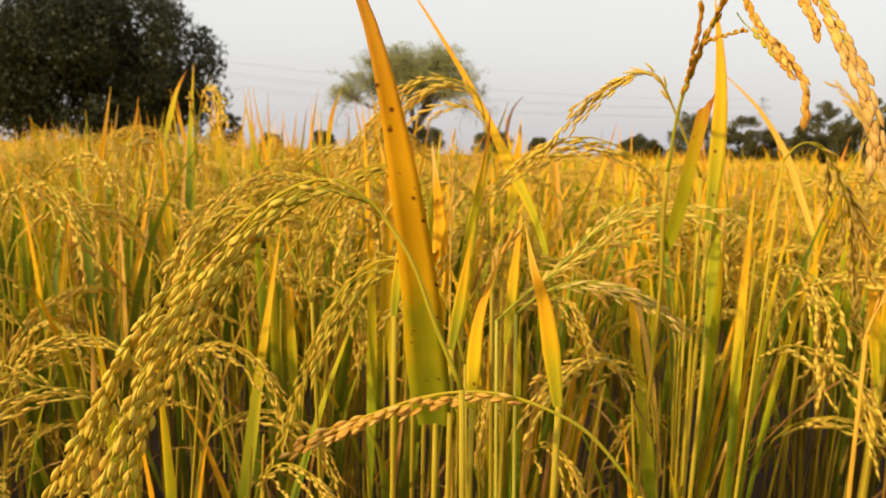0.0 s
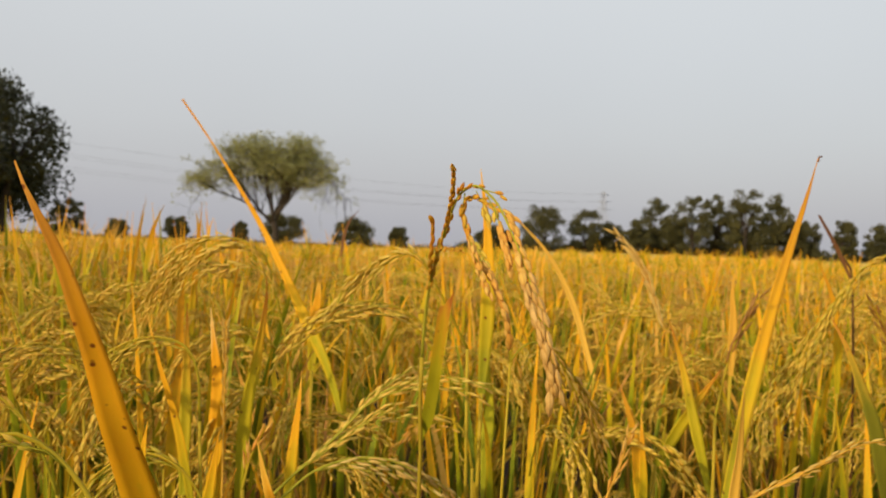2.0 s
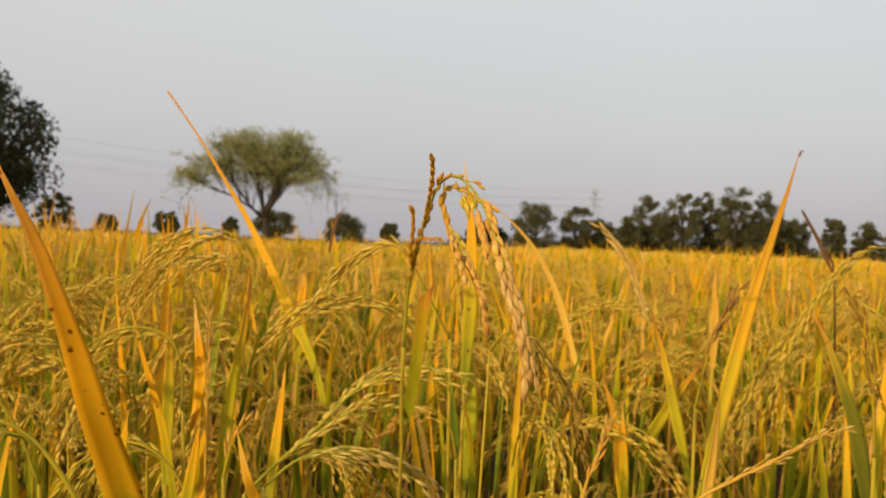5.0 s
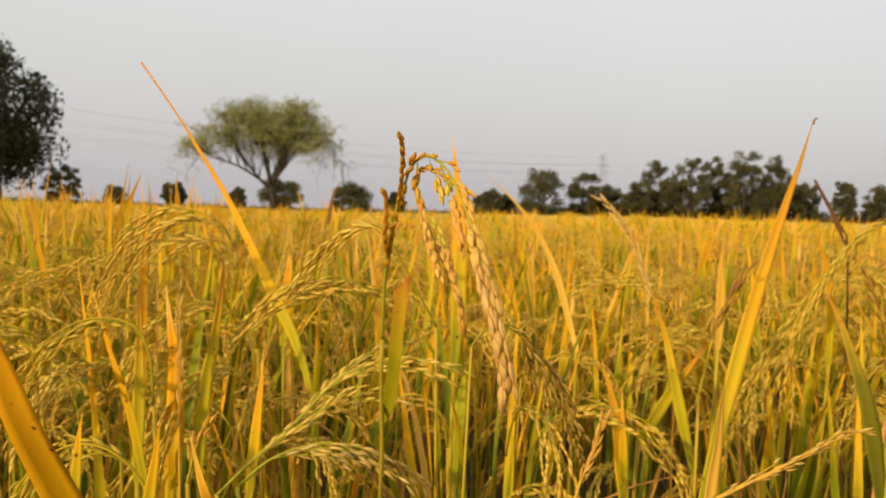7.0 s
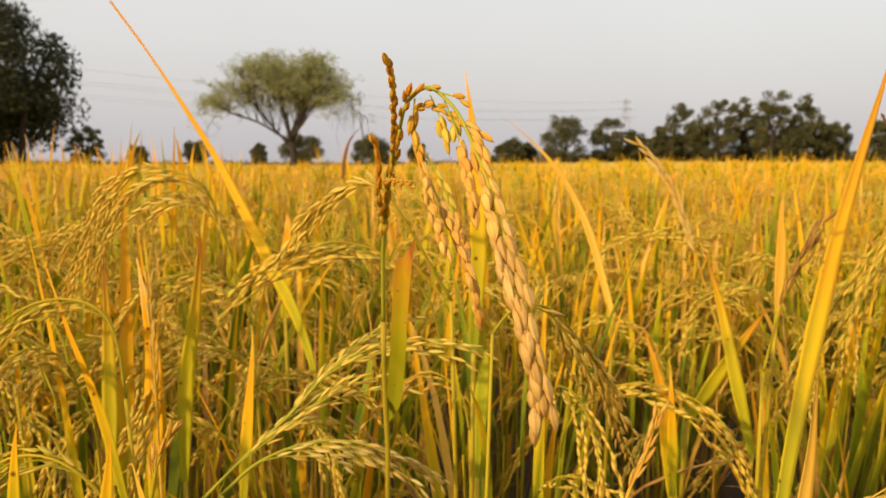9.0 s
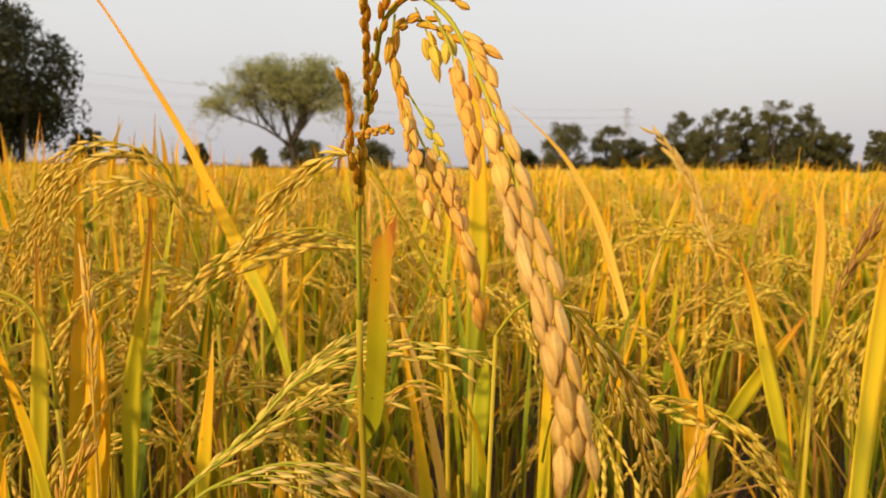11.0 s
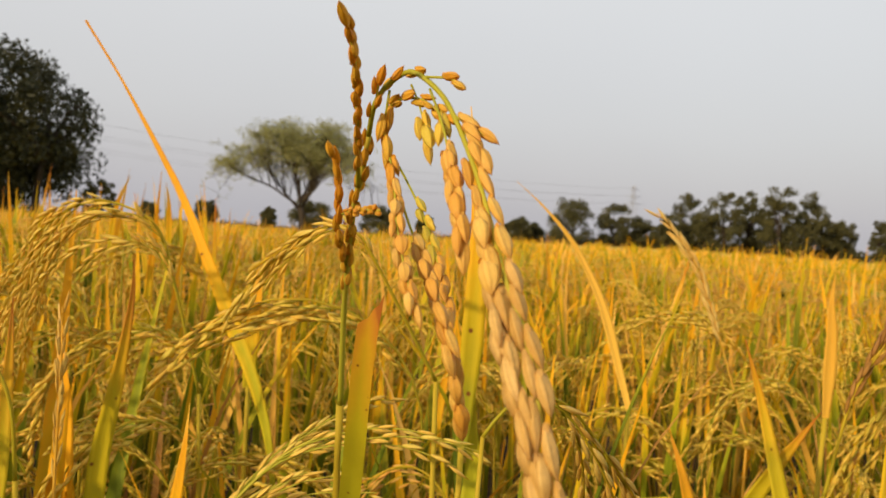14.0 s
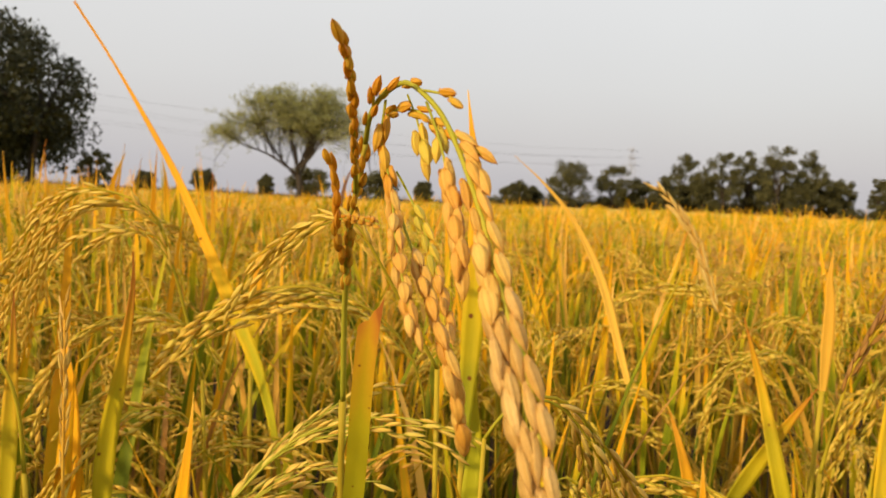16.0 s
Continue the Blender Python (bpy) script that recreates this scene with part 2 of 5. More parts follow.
# sheet under the far blades, coloured darker as the shade in their gaps
M_SHADED_CANOPY = plain_material("far_rice", (0.28, 0.20, 0.012), (0.60, 0.41, 0.03), 3.0, 0.7, 0.05)


# ---- mesh building ----
class Shape:
    """Vertices, faces and two surface coordinates of one mesh."""

    def __init__(self):
        self.v, self.f, self.along, self.across, self.slot = [], [], [], [], []

    def add(self, verts, faces, along, across, slot=0):
        k = len(self.v)
        self.v += verts
        self.f += [tuple(i + k for i in q) for q in faces]
        self.along += along
        self.across += across
        self.slot += [slot] * len(faces)

    def mesh(self, name, materials, smooth=True):
        me = bpy.data.meshes.new(name)
        me.from_pydata([tuple(p) for p in self.v], [], self.f)
        for key, values in (("along", self.along), ("across", self.across)):
            me.attributes.new(key, "FLOAT", "POINT").data.foreach_set("value", values)
        for m in materials:
            me.materials.append(m)
        if len(materials) > 1:
            me.polygons.foreach_set("material_index", self.slot)
        me.polygons.foreach_set("use_smooth", [smooth] * len(self.f))
        me.update()
        return me


def part(name, shape, mat, parent, label=""):
    me = shape if isinstance(shape, bpy.types.Mesh) else shape.mesh(name, [mat])
    ob = new(name, me)
    ob.parent = parent
    return tagged(ob, label)


def thing(name, base, label, category, group="", kind=""):
    ob = new(name)
    ob.location = base
    ob.empty_display_size = 0.05
    return tagged(ob, label, category, group, kind)


def spline(points, count):
    """Evenly walked smooth curve through the points."""
    p = [Vector(q) for q in points]
    p = [2 * p[0] - p[1]] + p + [2 * p[-1] - p[-2]]
    dense = []
    for i in range(1, len(p) - 2):
        for k in range(12):
            t = k / 12
            a, b, c, d = p[i - 1:i + 3]
            dense.append(0.5 * ((2 * b) + (c - a) * t + (2 * a - 5 * b + 4 * c - d) * t * t + (3 * b - a - 3 * c + d) * t ** 3))
    dense.append(p[-2])
    length = [0.0]
    for a, b in zip(dense, dense[1:]):
        length.append(length[-1] + (b - a).length)
    res, j = [], 0
    for i in range(count + 1):
        s = length[-1] * i / count
        while j < len(length) - 2 and length[j + 1] < s:
            j += 1
        w = (s - length[j]) / max(1e-9, length[j + 1] - length[j])
        res.append(dense[j].lerp(dense[j + 1], min(1, w)))
    return res


def tangent(c, i):
    return (c[min(i + 1, len(c) - 1)] - c[max(i - 1, 0)]).normalized()


def tube(shape, curve, r0, r1, sides=5, slot=0, close=True, joints=()):
    verts, faces, al, ac = [], [], [], []
    n = len(curve)
    for i, c in enumerate(curve):
        t = tangent(curve, i)
        x = t.cross(Vector((0.31, 0.9, 0.17))).normalized()
        y = t.cross(x)
        s = i / (n - 1)
        r = r0 + (r1 - r0) * s
        for j in joints:
            r *= 1 + 0.35 * math.exp(-((s - j) / 0.012) ** 2)
        for k in range(sides):
            a = 2 * math.pi * k / sides
            verts.append(c + (x * math.cos(a) + y * math.sin(a)) * r)
            al.append(s)
            ac.append(k / sides)
    for i in range(n - 1):
        for k in range(sides):
            faces.append((i * sides + k, i * sides + (k + 1) % sides, (i + 1) * sides + (k + 1) % sides, (i + 1) * sides + k))
    if close:
        faces.append(tuple(range(sides))[::-1])
        faces.append(tuple((n - 1) * sides + k for k in range(sides)))
    shape.add(verts, faces, al, ac, slot)


def blade(shape, curve, width, face, fold=0.25, twist=0.0, thick=0.0, slot=0, widest=0.3, foot=0.55, taper=1.6, least=0.0004):
    """A leaf blade along a curve: keeled, tapering to a point, with its flat side to 'face'."""
    n = len(curve)
    verts, faces, al, ac = [], [], [], []
    row = (-1.0, -0.5, 0.0, 0.5, 1.0) if thick else (-1.0, 0.0, 1.0)
    for i, c in enumerate(curve):
        s = i / (n - 1)
        t = tangent(curve, i)
        side = t.cross(Vector(face)).normalized()
        up = side.cross(t).normalized()
        a = twist * s
        side, up = side * math.cos(a) + up * math.sin(a), up * math.cos(a) - side * math.sin(a)
        w = 0.5 * width * (foot + (1 - foot) * min(1, s / widest)) * (1 - max(0.0, (s - widest) / (1 - widest)) ** taper)
        w = max(w, least)
        for u in row:
            verts.append(c + side * (u * w) + up * (abs(u) * fold * w))
            al.append(s)
            ac.append(u)
    m = len(row)
    for i in range(n - 1):
        for k in range(m - 1):
            faces.append((i * m + k, i * m + k + 1, (i + 1) * m + k + 1, (i + 1) * m + k))
    if thick:
        k0 = len(verts)
        back = []
        for i, c in enumerate(curve):
            t = tangent(curve, i)
            up = t.cross(Vector(face)).normalized().cross(t).normalized()
            for k, u in enumerate(row):
                back.append(verts[i * m + k] - up * thick * (1.1 - abs(u)))
        verts += back
        al, ac = al + al, ac + ac
        faces += [tuple(k0 + q for q in f[::-1]) for f in faces]
        for i in range(n - 1):
            faces.append((i * m, (i + 1) * m, k0 + (i + 1) * m, k0 + i * m))
            faces.append((i * m + m - 1, k0 + i * m + m - 1, k0 + (i + 1) * m + m - 1, (i + 1) * m + m - 1))
    shape.add(verts, faces, al, ac, slot)


def grain_shape(length, width, rings, sides, beak=0.0, belly=0.0):
    """A husked grain from its stalk end at the origin up along z: a ribbed lens, pointed at both ends, with a small beak."""
    s = Shape()
    verts, faces, al, ac = [Vector((0, 0, 0))], [], [0.0], [0.0]
    for i in range(1, rings):
        h = i / rings
        r = 0.5 * width * math.sin(math.pi * h ** (1.18 if sides > 6 else 0.92)) ** (0.72 if sides > 6 else 0.9)
        for k in range(sides):
            a = 2 * math.pi * k / sides
            rib = 1 + (0.07 if k % 2 else -0.05) if sides > 6 else 1
            verts.append(Vector((r * rib * math.cos(a) + belly * width * math.sin(math.pi * h), 0.66 * r * rib * math.sin(a), length * h)))
            al.append(h)
            ac.append(k / sides)
    verts.append(Vector((beak * width, 0, length * 1.05)))
    al.append(1.0)
    ac.append(0.5)
    for k in range(sides):
        faces.append((0, 1 + (k + 1) % sides, 1 + k))
        for i in range(rings - 2):
            a, b = 1 + i * sides, 1 + (i + 1) * sides
            faces.append((a + k, a + (k + 1) % sides, b + (k + 1) % sides, b + k))
        a = 1 + (rings - 2) * sides
        faces.append((a + k, a + (k + 1) % sides, len(verts) - 1))
    s.add(verts, faces, al, ac)
    return s


def lay(place, direction, outward, spin, size=1.0):
    """Like aim(), with the flat side turned outward."""
    z = Vector(direction).normalized()
    x = Vector(outward).cross(z).normalized()
    m = Matrix((x, z.cross(x), z)).transposed().to_4x4()
    return Matrix.Translation(place) @ m @ Matrix.Rotation(spin, 4, "Z") @ Matrix.Scale(size, 4)


def aim(place, direction, spin, size=1.0):
    q = Vector(direction).to_track_quat("Z", "Y").to_matrix().to_4x4()
    return Matrix.Translation(place) @ q @ Matrix.Rotation(spin, 4, "Z") @ Matrix.Scale(size, 4)


DOWN = Vector((0, 0, -1))

# ---- ground ----
def lie(x, y):
    """Height of the land: level near by, falling very gently towards the far trees on one side."""
    return -0.0080 * (y - 4.0) * min(1.0, max(0.0, (0.32 - x / y) / 0.45)) if y > 4.0 else 0.0


def make_ground():
    """One sheet of soil out to the horizon, rough near the plants."""
    s = Shape()
    rows = [-4, -1, 0, 1, 2, 3, 4, 5, 8, 13, 22, 30, 36, 45, 55, 66, 75, 120, 300, 900, 3000]
    cols = [-3000, -800, -200, -60, -40, -30, -20, -12, -8, -4, -2, -1, 0, 1, 2, 4, 8, 12, 20, 30, 40, 60, 200, 800, 3000]
    rows = [-3000, -300, -40] + rows
    v = [Vector((x, y, lie(x, y) + (0.02 * noise.noise(Vector((x, y, 0))) if abs(x) < 50 and abs(y) < 50 else 0.0))) for y in rows for x in cols]
    n = len(cols)
    f = [(j * n + i, j * n + i + 1, (j + 1) * n + i + 1, (j + 1) * n + i) for j in range(len(rows) - 1) for i in range(n - 1)]
    s.add(v, f, [0.0] * len(v), [0.0] * len(v))
    return tagged(new("ground", s.mesh("ground", [M_SOIL])), "dark damp paddy soil under the rice", "ground", kind="structure")


make_ground()

# ---- trees ----
def leaf_cloud(shape, rng, centre, radius, count, size):
    """Loose folded leaves round a centre, denser near its skin."""
    verts, faces = [], []
    for _ in range(count):
        d = Vector((rng.gauss(0, 1), rng.gauss(0, 1), rng.gauss(0, 1))).normalized()
        p = centre + Vector((d.x * radius[0], d.y * radius[1], d.z * radius[2])) * (rng.random() ** 0.45)
        a = Vector((rng.gauss(0, 1), rng.gauss(0, 1), rng.gauss(-0.3, 1))).normalized()
        b = a.cross(Vector((rng.gauss(0, 1), rng.gauss(0, 1), rng.gauss(0, 1)))).normalized()
        u = size * rng.uniform(0.6, 1.4)
        c = a.cross(b) * 0.18 * u
        k = len(verts)
        verts += [p - a * u * 0.5, p + b * u * 0.3 + c, p + a * u * 0.5, p - b * u * 0.3 + c]
        faces += [(k, k + 1, k + 2), (k, k + 2, k + 3)]
    shape.add(verts, faces, [0.5] * len(verts), [0.0] * len(verts))


def limb(shape, rng, a, b, r0, r1, sag=0.0, count=8, sides=5):
    a, b = Vector(a), Vector(b)
    d = (b - a).length
    m1, m2 = a.lerp(b, 0.35), a.lerp(b, 0.7)
    for m in (m1, m2):
        m += Vector((rng.uniform(-1, 1), rng.uniform(-1, 1), rng.uniform(-0.6, 0.6))) * d * 0.07 + Vector((0, 0, sag * d))
    c = spline([a, m1, m2, b], count)
    tube(shape, c, r0, r1, sides)
    return c


def broad_tree(name, x, y, height, width, seed, mat, leaf, clumps, per, label, group="", middle=0.45, trunks=1, clump=0.11):
    """Trunk, limbs and a dense rounded crown of many small leaves in uneven clumps. middle: height of the crown's widest part."""
    rng = random.Random(seed)
    t = thing(name, (x, y, 0), label, "tree", group)
    wood, crown = Shape(), Shape()
    for k in range(trunks):
        foot = Vector(((k - (trunks - 1) / 2) * width * 0.28, rng.uniform(-0.3, 0.3), lie(x, y) - 0.05))
        fork = foot + Vector((rng.uniform(-0.3, 0.3), 0, height * 0.32 - lie(x, y)))
        limb(wood, rng, foot, fork, 0.035 * height / trunks ** 0.5, 0.025 * height / trunks ** 0.5, count=6, sides=8)
        for i in range(7):
            a = i * 2.4 + rng.random()
            tip = Vector((foot.x * 0.6 + math.cos(a) * width * 0.22, math.sin(a) * width * 0.22, height * rng.uniform(0.45, 0.75)))
            limb(wood, rng, fork, tip, 0.016 * height, 0.004 * height, 0.03)
    top, low = height * (1 - middle), height * middle
    lumps = [(rng.uniform(0, 6.28), rng.uniform(-0.3, 1.0), rng.uniform(-0.16, 0.10)) for _ in range(14)]
    for i in range(clumps):
        d = Vector((rng.gauss(0, 1), rng.gauss(0, 1), rng.gauss(0.15, 1))).normalized()
        bump = sum(b * math.exp(-((math.atan2(d.y, d.x) - a + math.pi) % (2 * math.pi) - math.pi) ** 2 * 3 - (d.z - h) ** 2 * 6) for a, h, b in lumps)
        r = (rng.random() ** 0.30) * (0.93 + bump)
        c = Vector((d.x * r * (0.5 - 0.55 * clump) * width, d.y * r * 0.42 * width, height * middle + d.z * r * (top if d.z > 0 else low) * 0.94))
        k = width * clump * rng.uniform(0.7, 1.2)
        leaf_cloud(crown, rng, c, (k, k, k * 0.8), per, leaf)
    part("trunk", wood, M_BARK, t)
    part("crown", crown, mat, t)
    return t


def flat_top_tree(x, y):
    """A thorn tree: short trunk forking low, straight spreading limbs, dark twigs and a thin dome of fine leaves, a few bare hanging twigs."""
    rng = random.Random(5)
    t = thing("thorn_tree", (x, y, 0), "lone thorn tree with sparse feathery pale green dome crown", "tree")
    wood, twigs, crown = Shape(), Shape(), Shape()
    fork = Vector((0.05, 0, 1.75))
    limb(wood, rng, (0.1, 0, lie(x, y) - 0.05), fork, 0.19, 0.15, count=6, sides=8)

    def dome(u, a):
        # from the middle (u = 0) to the rim of the crown, which hangs lower on one side
        side = math.cos(a)
        return Vector((4.3 * u * side + 0.06, 3.7 * u * math.sin(a), 6.0 - (2.55 + 0.25 * side) * u ** 2.3))

    starts = []
    for i in range(9):
        a = i * 2 * math.pi / 9 + rng.uniform(-0.25, 0.25)
        u = rng.uniform(0.6, 0.95) if i % 3 else rng.uniform(0.1, 0.4)
        low = fork + Vector((0, 0, rng.uniform(-0.3, 0.35)))
        c = limb(wood, rng, low, dome(u, a) - Vector((0, 0, 0.35)), 0.075, 0.018, 0.02, 10, 6)
        starts += [(c[k], a) for k in (2, 3, 4, 5, 6, 7, 8, 9)]
    ends = []
    for p, a in starts:
        for _ in range(4):
            b = a + rng.uniform(-0.8, 0.8)
            u = min(1.02, math.hypot(p.x, p.y) / 4.0 + rng.uniform(0.08, 0.35))
            q = dome(u, b) - Vector((0, 0, abs(rng.gauss(0.15, 0.55))))
            c = limb(twigs, rng, p, q, 0.017, 0.007, 0.0, 6, 4)
            ends += [(c[k], b) for k in (2, 3, 4, 5, 6)]
    for p, b in ends:
        deep = dome(min(1.0, math.hypot(p.x - 0.25, p.y) / 3.9), b).z - p.z
        for _ in range(2):
            q = p + Vector((rng.gauss(0, 0.32), rng.gauss(0, 0.32), rng.gauss(0.12, 0.22)))
            limb(twigs, rng, p, q, 0.007, 0.004, 0, 3, 3)
            count = 25 if deep < 0.45 else 17 if deep < 1.0 else 7
            leaf_cloud(crown, rng, q, (0.26, 0.26, 0.18), count, 0.072)
    # bare hanging twigs on one side
    for i in range(60):
        a = rng.uniform(-0.9, 0.5)
        u = rng.uniform(0.45, 0.9)
        p = dome(u, a) - Vector((0, 0, 0.9))
        q = p + Vector((rng.uniform(-0.2, 0.3), rng.uniform(-0.2, 0.2), -rng.uniform(0.6, 1.7)))
        limb(twigs, rng, p, q, 0.009, 0.004, 0, 5, 3)
        if i % 2:
            leaf_cloud(crown, rng, q, (0.15, 0.15, 0.35), 6, 0.06)
    part("trunk", wood, M_BARK, t)
    part("branchwork", twigs, M_BARK, t)
    part("crown", crown, M_ACACIA, t)


flat_top_tree(-7.45, 35)
broad_tree("mango_tree", -25.3, 35, 10.3, 16.1, 3, M_TREE, 0.22, 400, 160, "large dense dark green broadleaf tree at the field edge", middle=0.40, trunks=3, clump=0.075)
broad_tree("small_tree", -18.6, 37, 2.9, 2.2, 9, M_FAR, 0.13, 50, 75, "small dark bushy tree beside the big tree", middle=0.5)
# the wood at the far edge of the field: place, height, width
FAR_TREES = [(12.6, 5.2, 4.9), (17.3, 5.0, 4.2), (24.8, 6.7, 4.2), (28.3, 6.7, 4.3), (30.9, 7.1, 4.0), (34.1, 7.8, 4.3), (37.7, 7.2, 4.1), (40.9, 5.0, 3.2),
             (44.9, 5.3, 2.9), (48.4, 4.6, 3.5), (52.0, 5.0, 4.0), (7.3, 3.0, 3.4), (9.0, 2.6, 2.4), (-2.3, 2.4, 2.2), (-6.9, 3.1, 5.0), (-14.2, 3.3, 4.6),
             (-18.6, 2.4, 1.8), (-25.0, 2.7, 3.0), (-31.0, 2.0, 2.4), (20.0, 3.7, 3.6), (22.6, 4.2, 3.4), (26.6, 5.0, 4.0), (32.6, 5.6, 4.0), (36.0, 5.4, 4.2), (39.4, 4.8, 3.4)]
for i, (fx, fh, fw) in enumerate(FAR_TREES):
    fy = 70 + (i * 7 % 5)
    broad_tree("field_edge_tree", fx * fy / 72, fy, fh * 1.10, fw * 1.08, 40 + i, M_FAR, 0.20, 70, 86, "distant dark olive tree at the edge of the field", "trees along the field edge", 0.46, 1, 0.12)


def hedge():
    rng = random.Random(77)
    s = Shape()
    for i in range(800):
        x = rng.uniform(-60, 75)
        h = rng.uniform(0.6, 1.3) + (rng.uniform(0.8, 2.2) if 18 < x < 42 else rng.uniform(0.3, 1.2) if 8 < x < 60 else 0)
        leaf_cloud(s, rng, Vector((x, 74 + rng.uniform(-1, 3), h * 0.6 + lie(x, 74))), (1.0, 0.8, h * 0.5), 40, 0.20)
    for i in range(420):
        x = rng.uniform(4, 62)
        leaf_cloud(s, rng, Vector((x, 73.5 + rng.uniform(-1, 2), rng.uniform(0.8, 1.5) + lie(x, 74))), (1.1, 0.8, 0.5), 24, 0.28)
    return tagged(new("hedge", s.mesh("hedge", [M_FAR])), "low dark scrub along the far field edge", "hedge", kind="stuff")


hedge()


# ---- power line ----
def pylon(x, y, height, turn):
    t = thing("pylon", (x, y, lie(x, y)), "distant grey steel lattice power pylon", "pylon")
    body = Shape()
    def at(s, i):
        w = (3.0 * (1 - s) ** 1.3 + 0.55)
        return Vector(((w if i in (0, 3) else -w), (w if i in (0, 1) else -w), height * s))
    for i in range(4):
        tube(body, [at(s / 8, i) for s in range(9)], 0.10, 0.08, 4)
        for s in range(8):
            tube(body, [at(s / 8, i), at((s + 1) / 8, (i + 1) % 4)], 0.05, 0.05, 3)
            tube(body, [at(s / 8, (i + 1) % 4), at((s + 1) / 8, i)], 0.05, 0.05, 3)
    for h, w in ((0.70, 6.0), (0.82, 5.0), (0.94, 4.0)):
        arm = Shape()
        for sy in (-0.5, 0.5):
            tube(arm, [Vector((-w, 0, height * h)), Vector((0, sy, height * h + 0.9)), Vector((w, 0, height * h))], 0.07, 0.07, 3)
        tube(arm, [Vector((-w, 0, height * h)), Vector((w, 0, height * h))], 0.06, 0.06, 3)
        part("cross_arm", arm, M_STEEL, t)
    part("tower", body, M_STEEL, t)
    t.rotation_euler = (0, 0, turn)


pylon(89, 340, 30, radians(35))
for k, (dz, off) in enumerate([(0.70, -6), (0.70, 6), (0.82, -5), (0.82, 5), (0.94, 0)]):
    cable = Shape()
    a, b = Vector((89 + off * 0.8, 340 - off * 0.5, 30 * dz)), Vector((-215 + off * 0.6, 132 - off * 0.8, 34 * dz + 6))
    tube(cable, [a.lerp(b, s / 40) - Vector((0, 0, 9 * 4 * (s / 40) * (1 - s / 40))) for s in range(41)], 0.030, 0.030, 4)
    tagged(new("power_cable", cable.mesh("power_cable", [M_CABLE])), "thin grey overhead power cable", "cable", "power cables")


# ---- rice: the plants of the field ----
G_FIELD = grain_shape(0.0114, 0.0034, 2, 4)


def merged(shapes_at):
    """One shape from (shape, matrix) pairs."""
    s = Shape()
    for sh, m in shapes_at:
        s.add([m @ p for p in sh.v], sh.f, sh.along, sh.across)
    return s


def panicle_curves(rng, droop, size):
    """A bowed axis from the origin up and over to +x, with long side branches that trail along it."""
    pts = [Vector((0, 0, 0))]
    for i in range(9):
        a = math.radians(80) - droop * (i / 8) ** 1.1
        pts.append(pts[-1] + Vector((math.cos(a), rng.uniform(-0.05, 0.05), math.sin(a))) * size / 9)
    axis = spline(pts, 10)
    branches = []
    for k in range(7):
        i = 2 + k
        d = (tangent(axis, i) + Vector((0, (1 if k % 2 else -1) * rng.uniform(0.03, 0.32), rng.uniform(-0.2, 0.1)))).normalized()
        ln = size * rng.uniform(0.36, 0.52) * (1 - 0.03 * k)
        p = [axis[i]]
        for j in range(4):
            d = (d * 0.8 + tangent(axis, min(10, i + 2 * j + 2)) * 0.2 + DOWN * rng.uniform(0.06, 0.22)).normalized()
            p.append(p[-1] + d * ln / 4)
        branches.append(spline(p, 3))
    return axis, branches


def field_panicle(seed, droop, size=0.205, step=0.0064):
    """Stalks and grains of one panicle, as two shapes."""
    rng = random.Random(seed)
    axis, branches = panicle_curves(rng, droop, size)
    stalk, seeds = Shape(), []
    tube(stalk, axis, 0.0011, 0.0005, 3, close=False)
    for b in branches + [axis[7:]]:
        tube(stalk, b, 0.0005, 0.0003, 3, close=False)
        ln = sum((q - p).length for p, q in zip(b, b[1:]))
        n = max(3, int(ln / step))
        for k in range(n):
            s = (k + 0.8) / n * (len(b) - 1)
            i = min(len(b) - 2, int(s))
            p = b[i].lerp(b[i + 1], s - i)
            t = tangent(b, i)
            o = Vector((rng.gauss(0, 1), rng.gauss(0, 1), rng.gauss(0, 1)))
            o = (o - t * o.dot(t)).normalized()
            seeds.append((G_FIELD, aim(p + o * 0.0007, t + o * rng.uniform(0.02, 0.16) + DOWN * 0.06, rng.uniform(0, 6.28), rng.uniform(0.95, 1.25))))
    return stalk, merged(seeds)


PANICLES = [field_panicle(100 + i, d) for i, d in enumerate((2.0, 2.4, 2.7, 3.0, 2.2, 2.6))]


def field_blade(seed, length, lean, width, bend, count=7):
    rng = random.Random(seed)
    pts, a = [Vector((0, 0, 0))], math.radians(90) - lean
    for i in range(5):
        pts.append(pts[-1] + Vector((math.cos(a), 0, math.sin(a))) * length / 5)
        a -= bend * (0.3 + i * 0.25) * rng.uniform(0.7, 1.3)
    s = Shape()
    blade(s, spline(pts, count), width, (-math.sin(math.radians(90) - lean), 0, math.cos(math.radians(90) - lean)), 0.35, rng.uniform(-0.7, 0.7), widest=0.35)
    return s


BLADES = [field_blade(1, 0.34, 0.10, 0.012, 0.05), field_blade(2, 0.40, 0.20, 0.013, 0.10), field_blade(3, 0.30, 0.06, 0.011, 0.03),
          field_blade(4, 0.36, 0.30, 0.011, 0.24), field_blade(5, 0.28, 0.28, 0.010, 0.14), field_blade(6, 0.42, 0.08, 0.015, 0.04)]


BLADE_LENGTH = (0.34, 0.40, 0.30, 0.36, 0.28, 0.42)


def culm_shape(height, lean):
    s = Shape()
    tube(s, spline([(0, 0, 0), (lean * 0.25, 0, height * 0.4), (lean, 0, height)], 6), 0.0026, 0.0012, 5, close=False, joints=())
    return s


